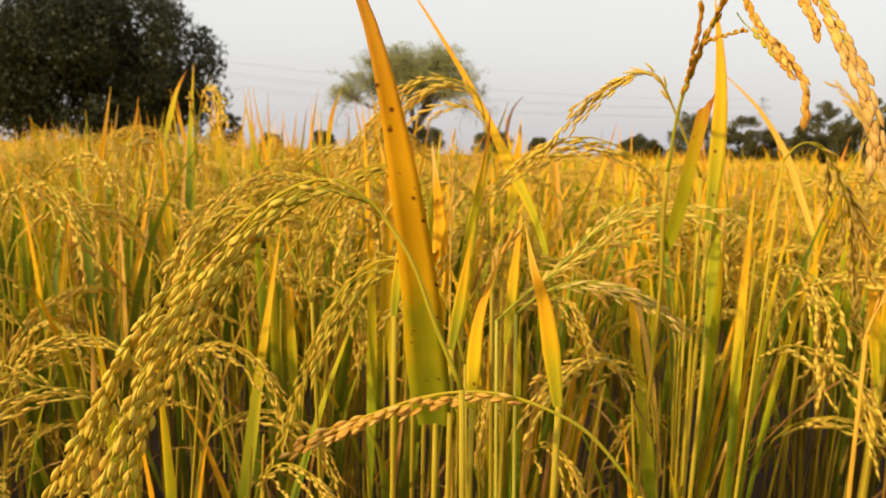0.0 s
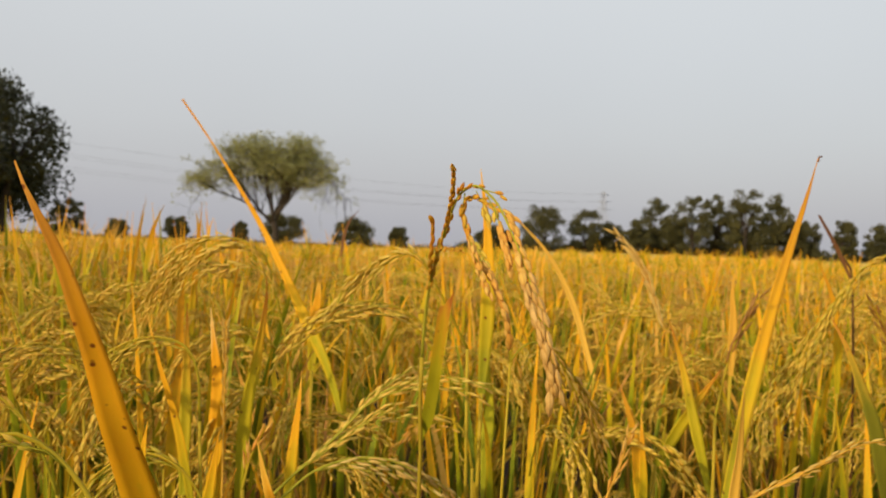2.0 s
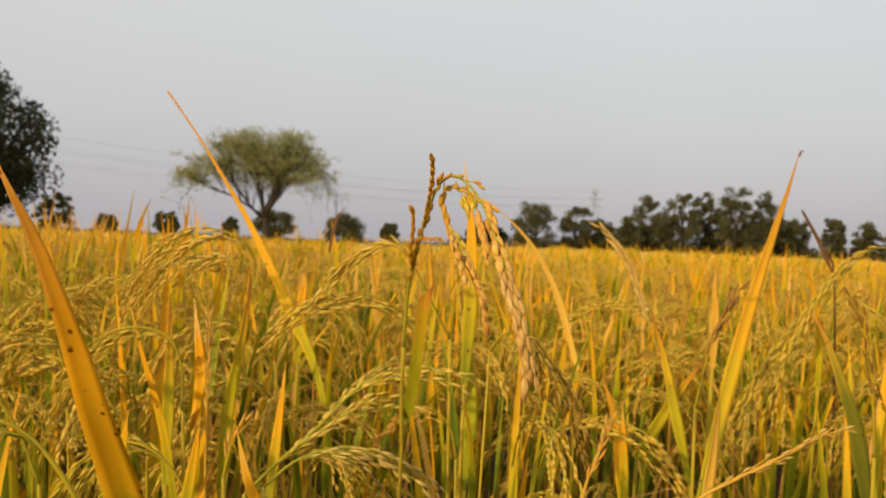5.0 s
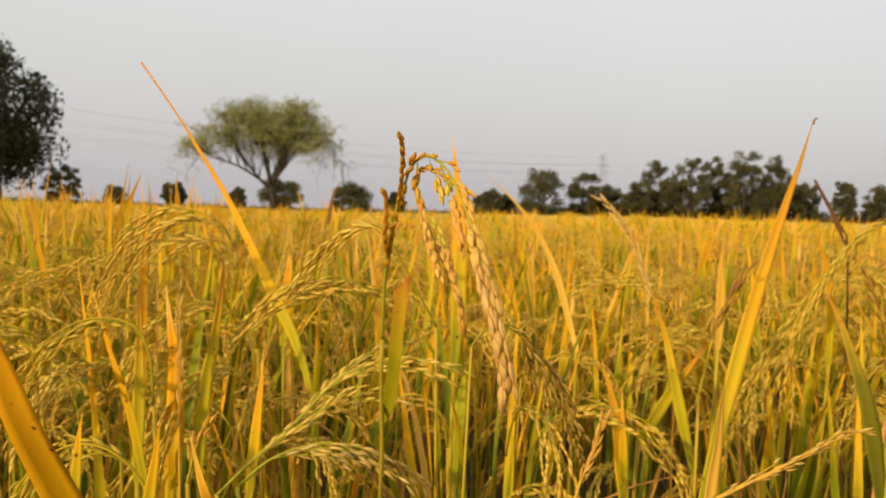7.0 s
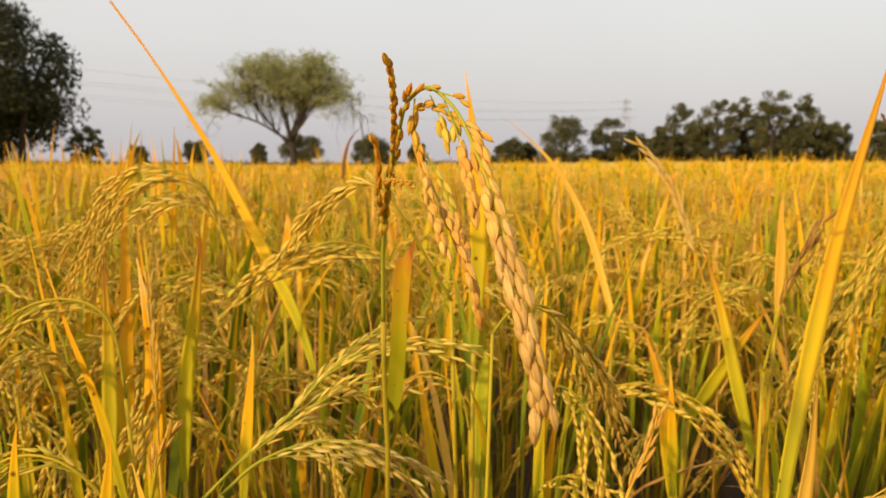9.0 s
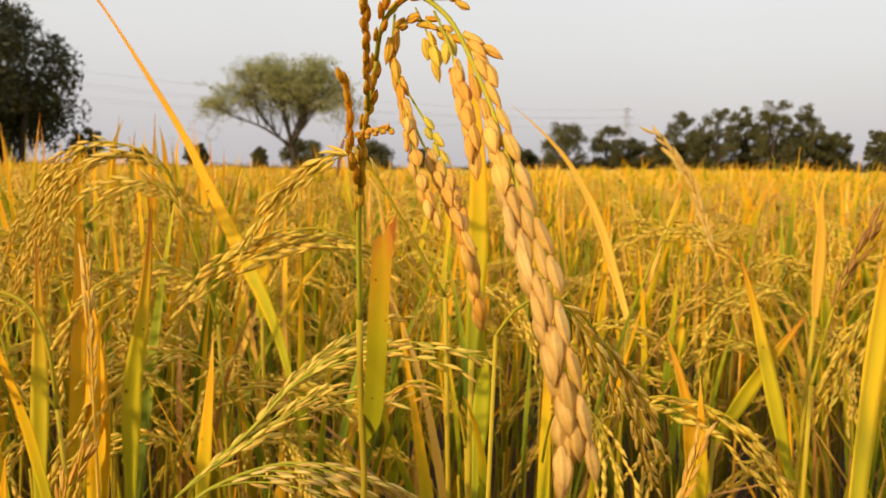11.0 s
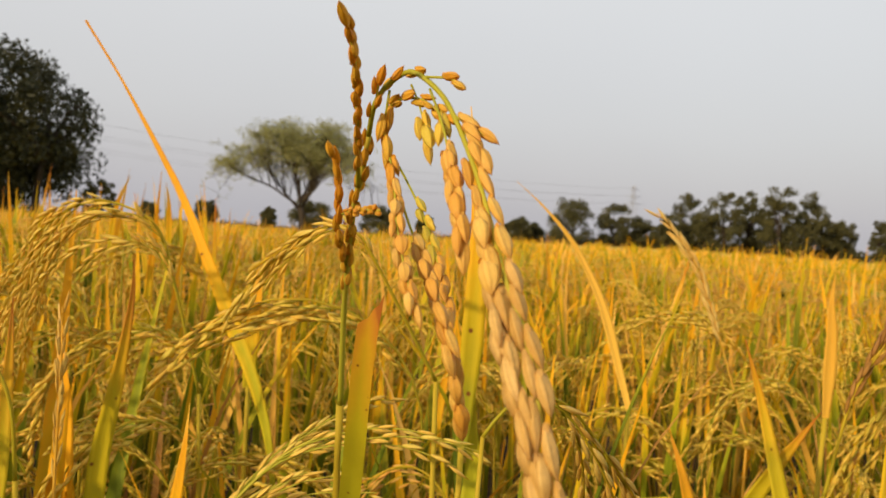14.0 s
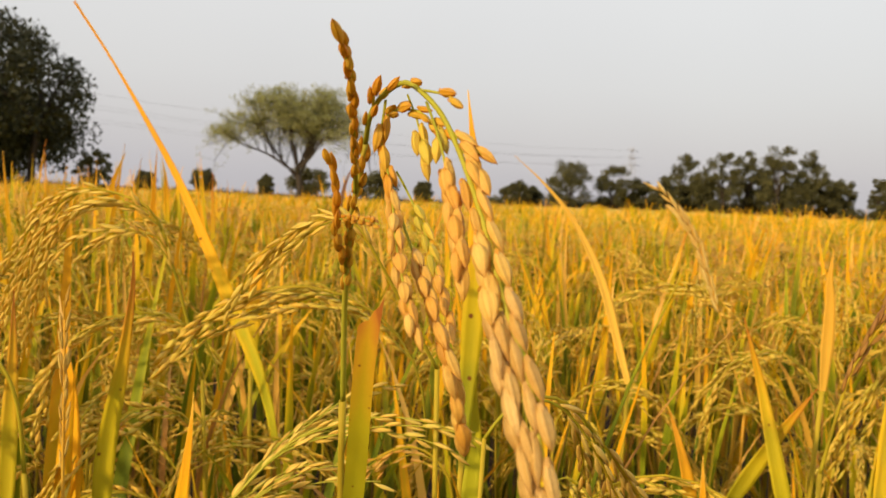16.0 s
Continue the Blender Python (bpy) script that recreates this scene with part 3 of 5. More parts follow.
CULMS = [culm_shape(0.76, 0.03), culm_shape(0.70, 0.07), culm_shape(0.80, 0.05)]
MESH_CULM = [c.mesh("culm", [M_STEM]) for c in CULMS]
MESH_BLADE = [b.mesh("leaf_blade", [M_BLADE]) for b in BLADES]
MESH_LUSH = [b.mesh("leaf_blade", [M_LUSH]) for b in BLADES]
DEAD = [field_blade(11 + i, ln, le, w, b) for i, (ln, le, w, b) in enumerate(((0.30, 0.25, 0.0045, 0.16), (0.24, 0.55, 0.0060, 0.30), (0.34, 0.15, 0.0035, 0.08), (0.20, 0.70, 0.0050, 0.45)))]
MESH_DEAD = [b.mesh("dead_leaf", [M_DEAD]) for b in DEAD]
MESH_PEACH = [b.mesh("leaf_blade", [M_PEACH]) for b in BLADES]
MESH_STALK = [p[0].mesh("panicle", [M_RACHIS]) for p in PANICLES]
MESH_SEEDS = [p[1].mesh("seed_head", [M_FIELD_GRAIN]) for p in PANICLES]


def hill_layout(rng, culms, blades, panicles):
    """Where the parts of one clump of rice stand: (kind, which, matrix)."""
    res = []
    for k in range(culms):
        a = rng.uniform(0, 6.28)
        foot = Vector((math.cos(a), math.sin(a), 0)) * rng.uniform(0, 0.035)
        turn = Matrix.Rotation(a + rng.uniform(-0.8, 0.8), 4, "Z")
        res.append(("culm", rng.randrange(3), Matrix.Translation(foot) @ turn @ Matrix.Scale(rng.uniform(0.92, 1.05), 4)))
    for k in range(blades):
        a = rng.uniform(0, 6.28)
        h = rng.uniform(0.36, 0.68)
        p = Vector((math.cos(a) * 0.05, math.sin(a) * 0.05, h))
        which = rng.randrange(6)
        size = min(rng.uniform(0.75, 1.12), (rng.uniform(0.88, 1.01) + (rng.uniform(0.02, 0.09) if rng.random() < 0.16 else 0) - h) / BLADE_LENGTH[which])
        res.append(("blade", which, Matrix.Translation(p) @ Matrix.Rotation(a, 4, "Z") @ Matrix.Rotation(rng.uniform(-0.12, 0.1), 4, "X") @ Matrix.Scale(size, 4)))
    for k in range(panicles):
        a = rng.uniform(0, 6.28)
        h = rng.uniform(0.58, 0.83)
        p = Vector((math.cos(a) * 0.06, math.sin(a) * 0.06, h))
        res.append(("panicle", rng.randrange(6), Matrix.Translation(p) @ Matrix.Rotation(a + rng.uniform(-0.5, 0.5), 4, "Z") @ Matrix.Scale(rng.uniform(0.85, 1.1), 4)))
    return res


def lush(x, y):
    """Whether the crop at a place is still green: in patches, more of them towards one side."""
    return noise.noise(Vector((x * 1.3 + 5, y * 1.3, 0))) + (0.55 if x > 0 and y < 1.3 else -0.22) * x / max(0.6, y) > -0.07


def rice_hill(seed, blades=10, green=False):
    rng = random.Random(seed)
    t = thing("rice_plant", (0, 0, 0), "clump of rice with green blades and drooping golden panicles" if green else "clump of ripening rice with golden blades and drooping panicles", "rice plant", "rice plants of the field")
    for kind, i, m in hill_layout(rng, 6, blades, 7):
        if kind == "culm":
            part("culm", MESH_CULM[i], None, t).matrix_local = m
        elif kind == "blade":
            u = rng.random()
            part("leaf_blade", (MESH_PEACH if u < 0.14 else MESH_LUSH if u < (0.72 if green else 0.38) else MESH_BLADE)[i], None, t).matrix_local = m
        else:
            p = part("panicle", MESH_STALK[i], None, t)
            p.matrix_local = m
            part("seed_head", MESH_SEEDS[i], None, p, "dense golden rice grains")
    for k in range(6):
        a = rng.uniform(0, 6.28)
        p = part("dead_leaf", MESH_DEAD[rng.randrange(4)], None, t, "thin dry brown leaf")
        p.matrix_local = Matrix.Translation((math.cos(a) * 0.04, math.sin(a) * 0.04, rng.uniform(0.30, 0.62))) @ Matrix.Rotation(a + rng.uniform(-0.6, 0.6), 4, "Z") @ Matrix.Scale(rng.uniform(0.8, 1.15), 4)
    return t


def hill_places():
    """A jittered planting grid over the near part of the field."""
    rng = random.Random(21)
    near, mid = [], []
    j = 0
    y = 0.40
    while y < 5.5:
        step = 0.17 if y < 2.2 else 0.19 + 0.02 * (y - 2)
        half = 0.30 + y * 0.80
        x = -half + rng.random() * step
        while x < half:
            p = (x + rng.uniform(-0.05, 0.05), y + rng.uniform(-0.05, 0.05), rng.uniform(0, 6.28), rng.uniform(0.92, 1.04) if y > 0.52 else rng.uniform(0.84, 0.90))
            rise = rng.uniform(0.02, 0.07) * min(1.0, max(0.0, (-p[0] / p[1] - 0.24) / 0.14)) if 0.75 < p[1] < 4.5 else 0.0
            p = p[:3] + (p[3] + rise,)
            if (p[1] < 0.52 and -0.24 < p[0] < 0.14) or (0.14 < p[0] < 0.42 and p[1] < 0.72) or (p[0] > 0.14 and p[1] < 0.75 and rng.random() < 0.5):
                x += step
                continue
            (near if y < 1.75 else mid).append(p)
            x += step
        y += step
    return near, mid


NEAR, MID = hill_places()
variants = [rice_hill(300 + i, 14, i > 3) for i in range(8)]
sparse = [rice_hill(320 + i, 6, True) for i in range(min(3, sum(h[1] < 0.56 for h in NEAR)))]
front = 0
pick = random.Random(8)
used = set()
for x, y, a, s in NEAR:
    if y < 0.56:
        kind = sparse[front % 3]
        front += 1
    else:
        kind = variants[4 + pick.randrange(4)] if lush(x, y) else variants[pick.randrange(4)]
    m = pose(x, y, 0, 0, 0, math.degrees(a))
    if kind.name not in used:
        used.add(kind.name)
        c = kind
        c.matrix_basis = m
    else:
        c = copy_thing(kind, m)
    c.scale = (s, s, s)


def arrays(shape):
    v = np.array([tuple(p) for p in shape.v], dtype=np.float32)
    tris = []
    for f in shape.f:
        tris += [(f[0], f[i], f[i + 1]) for i in range(1, len(f) - 1)]
    return v, np.array(tris, dtype=np.int32), np.array(shape.along, dtype=np.float32), np.array(shape.across, dtype=np.float32)


def stuff_object(name, pieces, materials, label, category):
    """One mesh out of many placed pieces: (arrays, matrix, material slot)."""
    vs, fs, al, ac, sl, k = [], [], [], [], [], 0
    for (v, f, a, c), m, slot in pieces:
        r = np.array(m, dtype=np.float32)
        vs.append(v @ r[:3, :3].T + r[:3, 3])
        fs.append(f + k)
        al.append(a)
        ac.append(c)
        sl.append(np.full(len(f), slot, dtype=np.int32))
        k += len(v)
    v, f = np.concatenate(vs), np.concatenate(fs)
    me = bpy.data.meshes.new(name)
    me.vertices.add(len(v))
    me.vertices.foreach_set("co", v.ravel())
    me.loops.add(f.size)
    me.loops.foreach_set("vertex_index", f.ravel())
    me.polygons.add(len(f))
    me.polygons.foreach_set("loop_start", np.arange(0, f.size, 3, dtype=np.int32))
    me.polygons.foreach_set("material_index", np.concatenate(sl))
    me.update(calc_edges=True)
    for key, values in (("along", np.concatenate(al)), ("across", np.concatenate(ac))):
        me.attributes.new(key, "FLOAT", "POINT").data.foreach_set("value", values)
    for m in materials:
        me.materials.append(m)
    return tagged(new(name, me), label, category, kind="stuff")


# farther plants, with plainer panicles
G_FIELD = grain_shape(0.017, 0.0046, 2, 3)
FAR_PANICLES = [field_panicle(140 + i, d, 0.22, 0.017) for i, d in enumerate((2.0, 2.4, 2.7, 3.0))]
A_CULM = [arrays(c) for c in CULMS]
A_BLADE = [arrays(field_blade(s, ln, le, w * 0.95, b, 4)) for s, ln, le, w, b in
           ((1, 0.34, 0.10, 0.016, 0.05), (2, 0.40, 0.16, 0.017, 0.08), (3, 0.30, 0.06, 0.014, 0.03), (4, 0.36, 0.30, 0.015, 0.22), (5, 0.28, 0.22, 0.013, 0.10), (6, 0.42, 0.08, 0.016, 0.04))]
A_SEEDS = [arrays(p[1]) for p in FAR_PANICLES]
pieces = []
rng = random.Random(33)
for x, y, a, s in MID:
    root = pose(x, y, 0, 0, 0, math.degrees(a)) @ Matrix.Scale(s, 4)
    green = lush(x, y)
    for kind, i, m in hill_layout(rng, 1, 12, 5):
        if kind == "culm":
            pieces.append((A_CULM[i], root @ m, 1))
        elif kind == "blade":
            u = rng.random()
            pieces.append((A_BLADE[i], root @ m, 4 if u < 0.14 else 3 if u < (0.70 if green else 0.36) else 0))
        else:
            pieces.append((A_SEEDS[i % 4], root @ m, 2 if rng.random() < 0.45 else 5))
stuff_object("rice_field", pieces, [M_BLADE, M_STEM, M_FIELD_GRAIN, M_LUSH, M_PEACH, M_GRAIN], "ripening golden rice crop filling the field", "rice crop")

# the rest of the field out to the trees: blades and heads that stand over a closed canopy
tuft = Shape()
trng = random.Random(4)
for k in range(20):
    a = trng.uniform(0, 6.28)
    c = Vector((math.cos(a), math.sin(a), 0)) * trng.uniform(0.02, 0.22)
    h = trng.uniform(0.76, 1.0)
    blade(tuft, [c + Vector((0, 0, 0.6)), c + Vector((trng.uniform(-0.04, 0.04), 0, 0.5 * (h + 0.6))), c + Vector((trng.uniform(-0.14, 0.14), trng.uniform(-0.1, 0.1), h))], 0.014, (math.cos(a * 3), math.sin(a * 3), 0.1), 0.3)
A_TUFT = arrays(tuft)
pieces = []
y = 5.5
while y < 67:
    step = 0.32 + 0.05 * (y - 5.5)
    half = 1 + y * 0.78
    x = -half
    while x < half:
        m = pose(x + rng.uniform(-0.2, 0.2), y + rng.uniform(-0.2, 0.2), lie(x, y), 0, 0, rng.uniform(0, 360)) @ Matrix.Diagonal((1 + 0.05 * y, 1 + 0.05 * y, rng.uniform(0.86, 1.02) + (rng.uniform(0.04, 0.20) if rng.random() < 0.28 else 0), 1))
        u = rng.random()
        if y < 11:
            pieces.append((A_SEEDS[rng.randrange(4)], pose(x, y, lie(x, y) + rng.uniform(0.66, 0.80), 0, 0, rng.uniform(0, 360)) @ Matrix.Scale(1.3, 4), 2))
        pieces.append((A_TUFT, m, 3 if u < 0.22 else 1 if u < (0.62 if lush(x * 0.5, y * 0.5) else 0.28) else 0))
        x += step
    y += step
# the crop goes on, unseen, beside and behind the narrow bare strip from which the view is taken, set close behind to
# shade the feet of the near plants
bush = Shape()
for k in range(14):
    a = trng.uniform(0, 6.28)
    c = Vector((trng.uniform(-0.09, 0.09), trng.uniform(-0.09, 0.09), 0))
    h, reach = trng.uniform(0.72, 0.98), trng.uniform(0.02, 0.11)
    blade(bush, [c + Vector((0, 0, 0.02)), c + Vector((math.cos(a) * reach * 0.3, math.sin(a) * reach * 0.3, h * 0.62)), c + Vector((math.cos(a) * reach, math.sin(a) * reach, h))], 0.018, (-math.cos(a), -math.sin(a), 0.4), 0.25, foot=0.4, widest=0.5)
A_BUSH = arrays(bush)
y = -5.2
while y < 5.5:
    x = -7.0
    while x < 7.0:
        px, py = x + rng.uniform(-0.07, 0.07), y + rng.uniform(-0.07, 0.07)
        if (py > 0.3 and abs(px) > 0.42 + py * 0.80) or py < -0.5 or (py <= 0.3 and abs(px) > 0.8):
            u = rng.random()
            pieces.append((A_BUSH, pose(px, py, 0, 0, 0, rng.uniform(0, 360)) @ Matrix.Diagonal((1, 1, rng.uniform(0.88, 1.02), 1)), 3 if u < 0.14 else 1 if u < (0.70 if lush(px, py) else 0.30) else 0))
            for _ in range(2):
                if rng.random() < 0.22:
                    pieces.append((A_SEEDS[rng.randrange(4)], pose(px, py, rng.uniform(0.62, 0.80), 0, 0, rng.uniform(0, 360)), 2))
        x += 0.25
    y += 0.25
stuff_object("far_rice_field", pieces, [M_BLADE, M_LUSH, M_FIELD_GRAIN, M_PEACH], "distant golden rice stretching to the trees", "rice crop")


def canopy():
    """The closed top of the crop far off and all round, uneven, under its standing blades."""
    s = Shape()
    xs = [(1 if k > 0 else -1) * 5.8 * (85 / 5.8) ** (abs(k) / 26) if k else 0.0 for k in range(-26, 27)]
    xs = sorted(xs + [-4.6, -3.4, -2.3, -1.1, 1.1, 2.3, 3.4, 4.6])
    ys = [-60, -40, -26, -16, -10, -7, -5.2, -3.5, -1.8, 0, 1.8, 3.5] + [5.0 * (71 / 5.0) ** (j / 50) for j in range(51)]
    n = len(xs)
    v = [Vector((x, y, 0.74 + lie(x, y) + 0.06 * noise.noise(Vector((x * 2, y * 2, 1))))) for y in ys for x in xs]
    f = []
    for j in range(len(ys) - 1):
        for i in range(n - 1):
            cx, cy = 0.5 * (xs[i] + xs[i + 1]), 0.5 * (ys[j] + ys[j + 1])
            if not (abs(cx) < 6.0 and -4.5 < cy < 5.0):
                f.append((j * n + i, j * n + i + 1, (j + 1) * n + i + 1, (j + 1) * n + i))
    s.add(v, f, [0.6] * len(v), [0.0] * len(v))
    tagged(new("rice_canopy", s.mesh("rice_canopy", [M_SHADED_CANOPY])), "closed top of the distant rice crop", "rice crop", kind="stuff")


canopy()

# ---- rice: the plants close to the camera ----
GRAIN_LONG, GRAIN_WIDE = 0.0080, 0.0038
GRAINS = [grain_shape(GRAIN_LONG, GRAIN_WIDE, 7, 10, 0.12, 0.10), grain_shape(GRAIN_LONG * 1.05, GRAIN_WIDE * 0.92, 7, 10, -0.10, 0.05), grain_shape(GRAIN_LONG * 0.92, GRAIN_WIDE * 1.05, 7, 10, 0.05, 0.16)]
SMALL = [grain_shape(0.0106, 0.0027, 5, 6, 0.1, 0.08), grain_shape(0.0114, 0.0025, 5, 6, -0.1, 0.04)]
MESHES = {}


def grain_mesh(shape_list, i, mat):
    key = (id(shape_list), i % len(shape_list), mat.name)
    if key not in MESHES:
        MESHES[key] = shape_list[i % len(shape_list)].mesh("rice_grain", [mat])
    return MESHES[key]


def grow_grains(stalk, curve, step, mat, seed, sizes=(0.9, 1.1), splay=0.35, start=0.1, shapes=GRAINS, files=1, hang=0.15, gap=0.0012):
    """Grains along a branch, each an object of its own under the stalk, pointing on along it and a little outward."""
    rng = random.Random(seed)
    ln = sum((q - p).length for p, q in zip(curve, curve[1:]))
    n = max(1, int(ln * (1 - start) / step))
    for k in range(n):
        s = (start + (1 - start) * (k + 0.35) / n) * (len(curve) - 1)
        i = min(len(curve) - 2, int(s))
        p, t = curve[i].lerp(curve[i + 1], s - i), tangent(curve, i)
        x = t.cross(Vector((0.13, 0.95, 0.2))).normalized()
        y = t.cross(x)
        for f in range(files):
            a = (k % 2) * math.pi + f * 2 * math.pi / files + rng.uniform(-0.5, 0.5)
            o = x * math.cos(a) + y * math.sin(a)
            g = part("rice_grain", grain_mesh(shapes, rng.randrange(3), mat), None, stalk)
            g.matrix_local = lay(p + o * gap + t * rng.uniform(-0.3, 0.3) * step, t + o * splay * rng.uniform(0.5, 1.4) + DOWN * hang, o, rng.uniform(-0.6, 0.6), rng.uniform(*sizes))


def plant(base, label):
    return thing("rice_plant", base, label, "rice plant")


def local(points, base):
    b = Vector(base)
    return [Vector(p) - b for p in points]


def foot_of(p, dx=0.0, dy=0.02):
    return (round(p[0] + dx, 3), round(p[1] + dy, 3), 0.0)


def leaf_plant(points, width, mat, label, face=(0, -1, 0.15), twist=None, lean=(0.0, 0.03), fold=0.34, widest=0.3, foot=0.55, thick=0.0004, taper=1.6, least=0.0004):
    """A plant known by one tall blade: culm from the ground, and the blade."""
    base = foot_of(points[0], *lean)
    t = plant(base, label)
    pts = local(points, base)
    s = Shape()
    tube(s, spline([Vector((0, 0, 0)), Vector((pts[0].x * 0.3, pts[0].y * 0.3, pts[0].z * 0.5)), pts[0]], 10), 0.003, 0.0018, 7, joints=(0.35, 0.7, 0.97))
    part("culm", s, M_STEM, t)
    b = Shape()
    if twist is None:
        twist = 0.7 * math.sin(points[0][0] * 977 + points[0][1] * 313)
    blade(b, spline(pts, 26), width, face, fold, twist, thick, widest=widest, foot=foot, taper=taper, least=least)
    part("leaf_blade", b, mat, t)
    return t


def panicle_plant(points, label, mat, seed, branches=8, reach=0.32, step=0.0075, grow=0.35, stem_mat=None, lean=(0.02, 0.03), side=0.35, drop=0.3, shapes=SMALL, thick=0.0011, tight=False, plump=1.0):
    """A plant known by one panicle: its culm from the ground, the bowed axis, side branches and grains."""
    rng = random.Random(seed)
    base = foot_of(points[0], *lean)
    t = plant(base, label)
    pts = local(points, base)
    s = Shape()
    tube(s, spline([Vector((0, 0, 0)), Vector((pts[0].x * 0.4, pts[0].y * 0.4, pts[0].z * 0.55)), pts[0]], 10), 0.0028, thick * 1.2, 7, joints=(0.4, 0.75))
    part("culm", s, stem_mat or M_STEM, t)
    axis = spline(pts, 30)
    size = sum((q - p).length for p, q in zip(axis, axis[1:]))
    s = Shape()
    tube(s, axis, thick, 0.0005, 6)
    curves = [axis[int(30 * 0.75):]]
    # branches trail along the axis, fanning out sideways and sinking
    run = axis + [axis[-1] + ((axis[-1] - axis[-3]) * 0.5 * (j + 1) + DOWN * size / 30 * 0.03 * (j + 1) ** 2) for j in range(16)]
    for k in range(branches):
        i = int(30 * (grow + (0.90 - grow) * k / branches))
        m = min(len(run) - 1, i + int(30 * reach * rng.uniform(0.8, 1.2)))
        d = tangent(axis, i)
        x = d.cross(Vector((0, 0, 1))).normalized() if abs(d.z) < 0.95 else Vector((1, 0, 0))
        off = x * rng.uniform(-side, side) + DOWN * drop * rng.uniform(-0.15, 1.0)
        if tight:
            off *= 0.35
        c = [run[q] + off * size * 0.45 * reach * ((q - i) / max(1, m - i)) ** 1.2 for q in range(i, m + 1)]
        c = spline(c[::2] if len(c) > 5 else c, 10)
        tube(s, c, 0.0005, 0.0003, 5)
        curves.append(c)
    stalk = part("panicle", s, stem_mat or M_RACHIS, t)
    for k, c in enumerate(curves):
        grow_grains(stalk, c, step, mat, seed * 31 + k, (0.85 * plump, 1.1 * plump), 0.16, 0.12, shapes, gap=0.0008)
    return t


def husk_shape(length, width, beak, belly, keel):
    """A plump husked grain from its stalk end at the origin up along z: narrow foot with two small glumes, ridged sides, sharp bent tip."""
    s = Shape()
    rings = ((0.0, 0.26), (0.06, 0.46), (0.16, 0.74), (0.30, 0.95), (0.45, 1.0), (0.60, 0.92), (0.74, 0.72), (0.86, 0.44), (0.95, 0.18))
    sides = 12
    verts, faces, al, ac = [], [], [], []
    for h, r in rings:
        for k in range(sides):
            a = 2 * math.pi * k / sides
            rib = 1.0 + (keel if k % 3 == 0 else -0.03 if k % 3 == 1 else 0.01)
            bow = belly * width * math.sin(math.pi * h) + beak * width * h ** 3
            verts.append(Vector((0.5 * width * r * rib * math.cos(a) + bow, 0.36 * width * r * rib * math.sin(a), length * h)))
            al.append(h)
            ac.append(k / sides)
    verts.append(Vector((beak * width * 1.3, 0, length * 1.03)))
    al.append(1.0)
    ac.append(0.5)
    for i in range(len(rings) - 1):
        for k in range(sides):
            faces.append((i * sides + k, i * sides + (k + 1) % sides, (i + 1) * sides + (k + 1) % sides, (i + 1) * sides + k))
    last = (len(rings) - 1) * sides
    faces += [(last + k, last + (k + 1) % sides, len(verts) - 1) for k in range(sides)]
    faces.append(tuple(range(sides))[::-1])
    s.add(verts, faces, al, ac)
    for side in (-1, 1):
        tip = Vector((side * 0.30 * width, 0.20 * width, length * 0.24))
        foot = [Vector((side * 0.10 * width, -0.12 * width, -0.02 * length)), Vector((side * 0.16 * width, 0.16 * width, -0.02 * length))]
        mid = [Vector((side * 0.36 * width, 0.02 * width, length * 0.10)), Vector((side * 0.26 * width, 0.26 * width, length * 0.10))]
        s.add(foot + mid + [tip], [(0, 1, 3, 2), (2, 3, 4)], [0.0, 0.0, 0.05, 0.05, 0.1], [0.0] * 5)
    return s


HUSKS = [husk_shape(0.0086, 0.0036, 0.10, 0.06, 0.07), husk_shape(0.0090, 0.0033, -0.12, 0.03, 0.09), husk_shape(0.0081, 0.0038, 0.06, 0.10, 0.05), husk_shape(0.0088, 0.0030, 0.16, -0.05, 0.08)]


def shingle_grains(stalk, curve, spacing, mats, seed, sizes=(0.92, 1.08), splay=0.16, start=0.0, end=1.0, gap=0.0012, turn=2.4, hang=0.0, angle=0.0):
    """Grains laid close along a branch like shingles, turning round it, each an object of its own; mats: one material or a run of them from first to last."""
    rng = random.Random(seed)
    mats = mats if isinstance(mats, (list, tuple)) else [mats]
    ln = sum((q - p).length for p, q in zip(curve, curve[1:]))
    n = max(1, round(ln * (end - start) / spacing))
    for k in range(n):
        u = start + (end - start) * (k + 0.5) / n
        s = u * (len(curve) - 1)
        i = min(len(curve) - 2, int(s))
        p, t = curve[i].lerp(curve[i + 1], s - i), tangent(curve, i)
        x = t.cross(Vector((0.13, 0.95, 0.2))).normalized()
        y = t.cross(x)
        a = angle + k * turn + rng.uniform(-0.3, 0.3)
        o = x * math.cos(a) + y * math.sin(a)
        place = min(len(mats) - 1, max(0, int((k + rng.uniform(-1.5, 1.5)) / n * len(mats))))
        g = part("rice_grain", grain_mesh(HUSKS, rng.randrange(len(HUSKS)), mats[place]), None, stalk)
        g.matrix_local = lay(p + o * gap * rng.uniform(0.8, 1.2), t + o * splay * rng.uniform(0.5, 1.4) + DOWN * hang, o, rng.uniform(-0.5, 0.5), rng.uniform(*sizes))


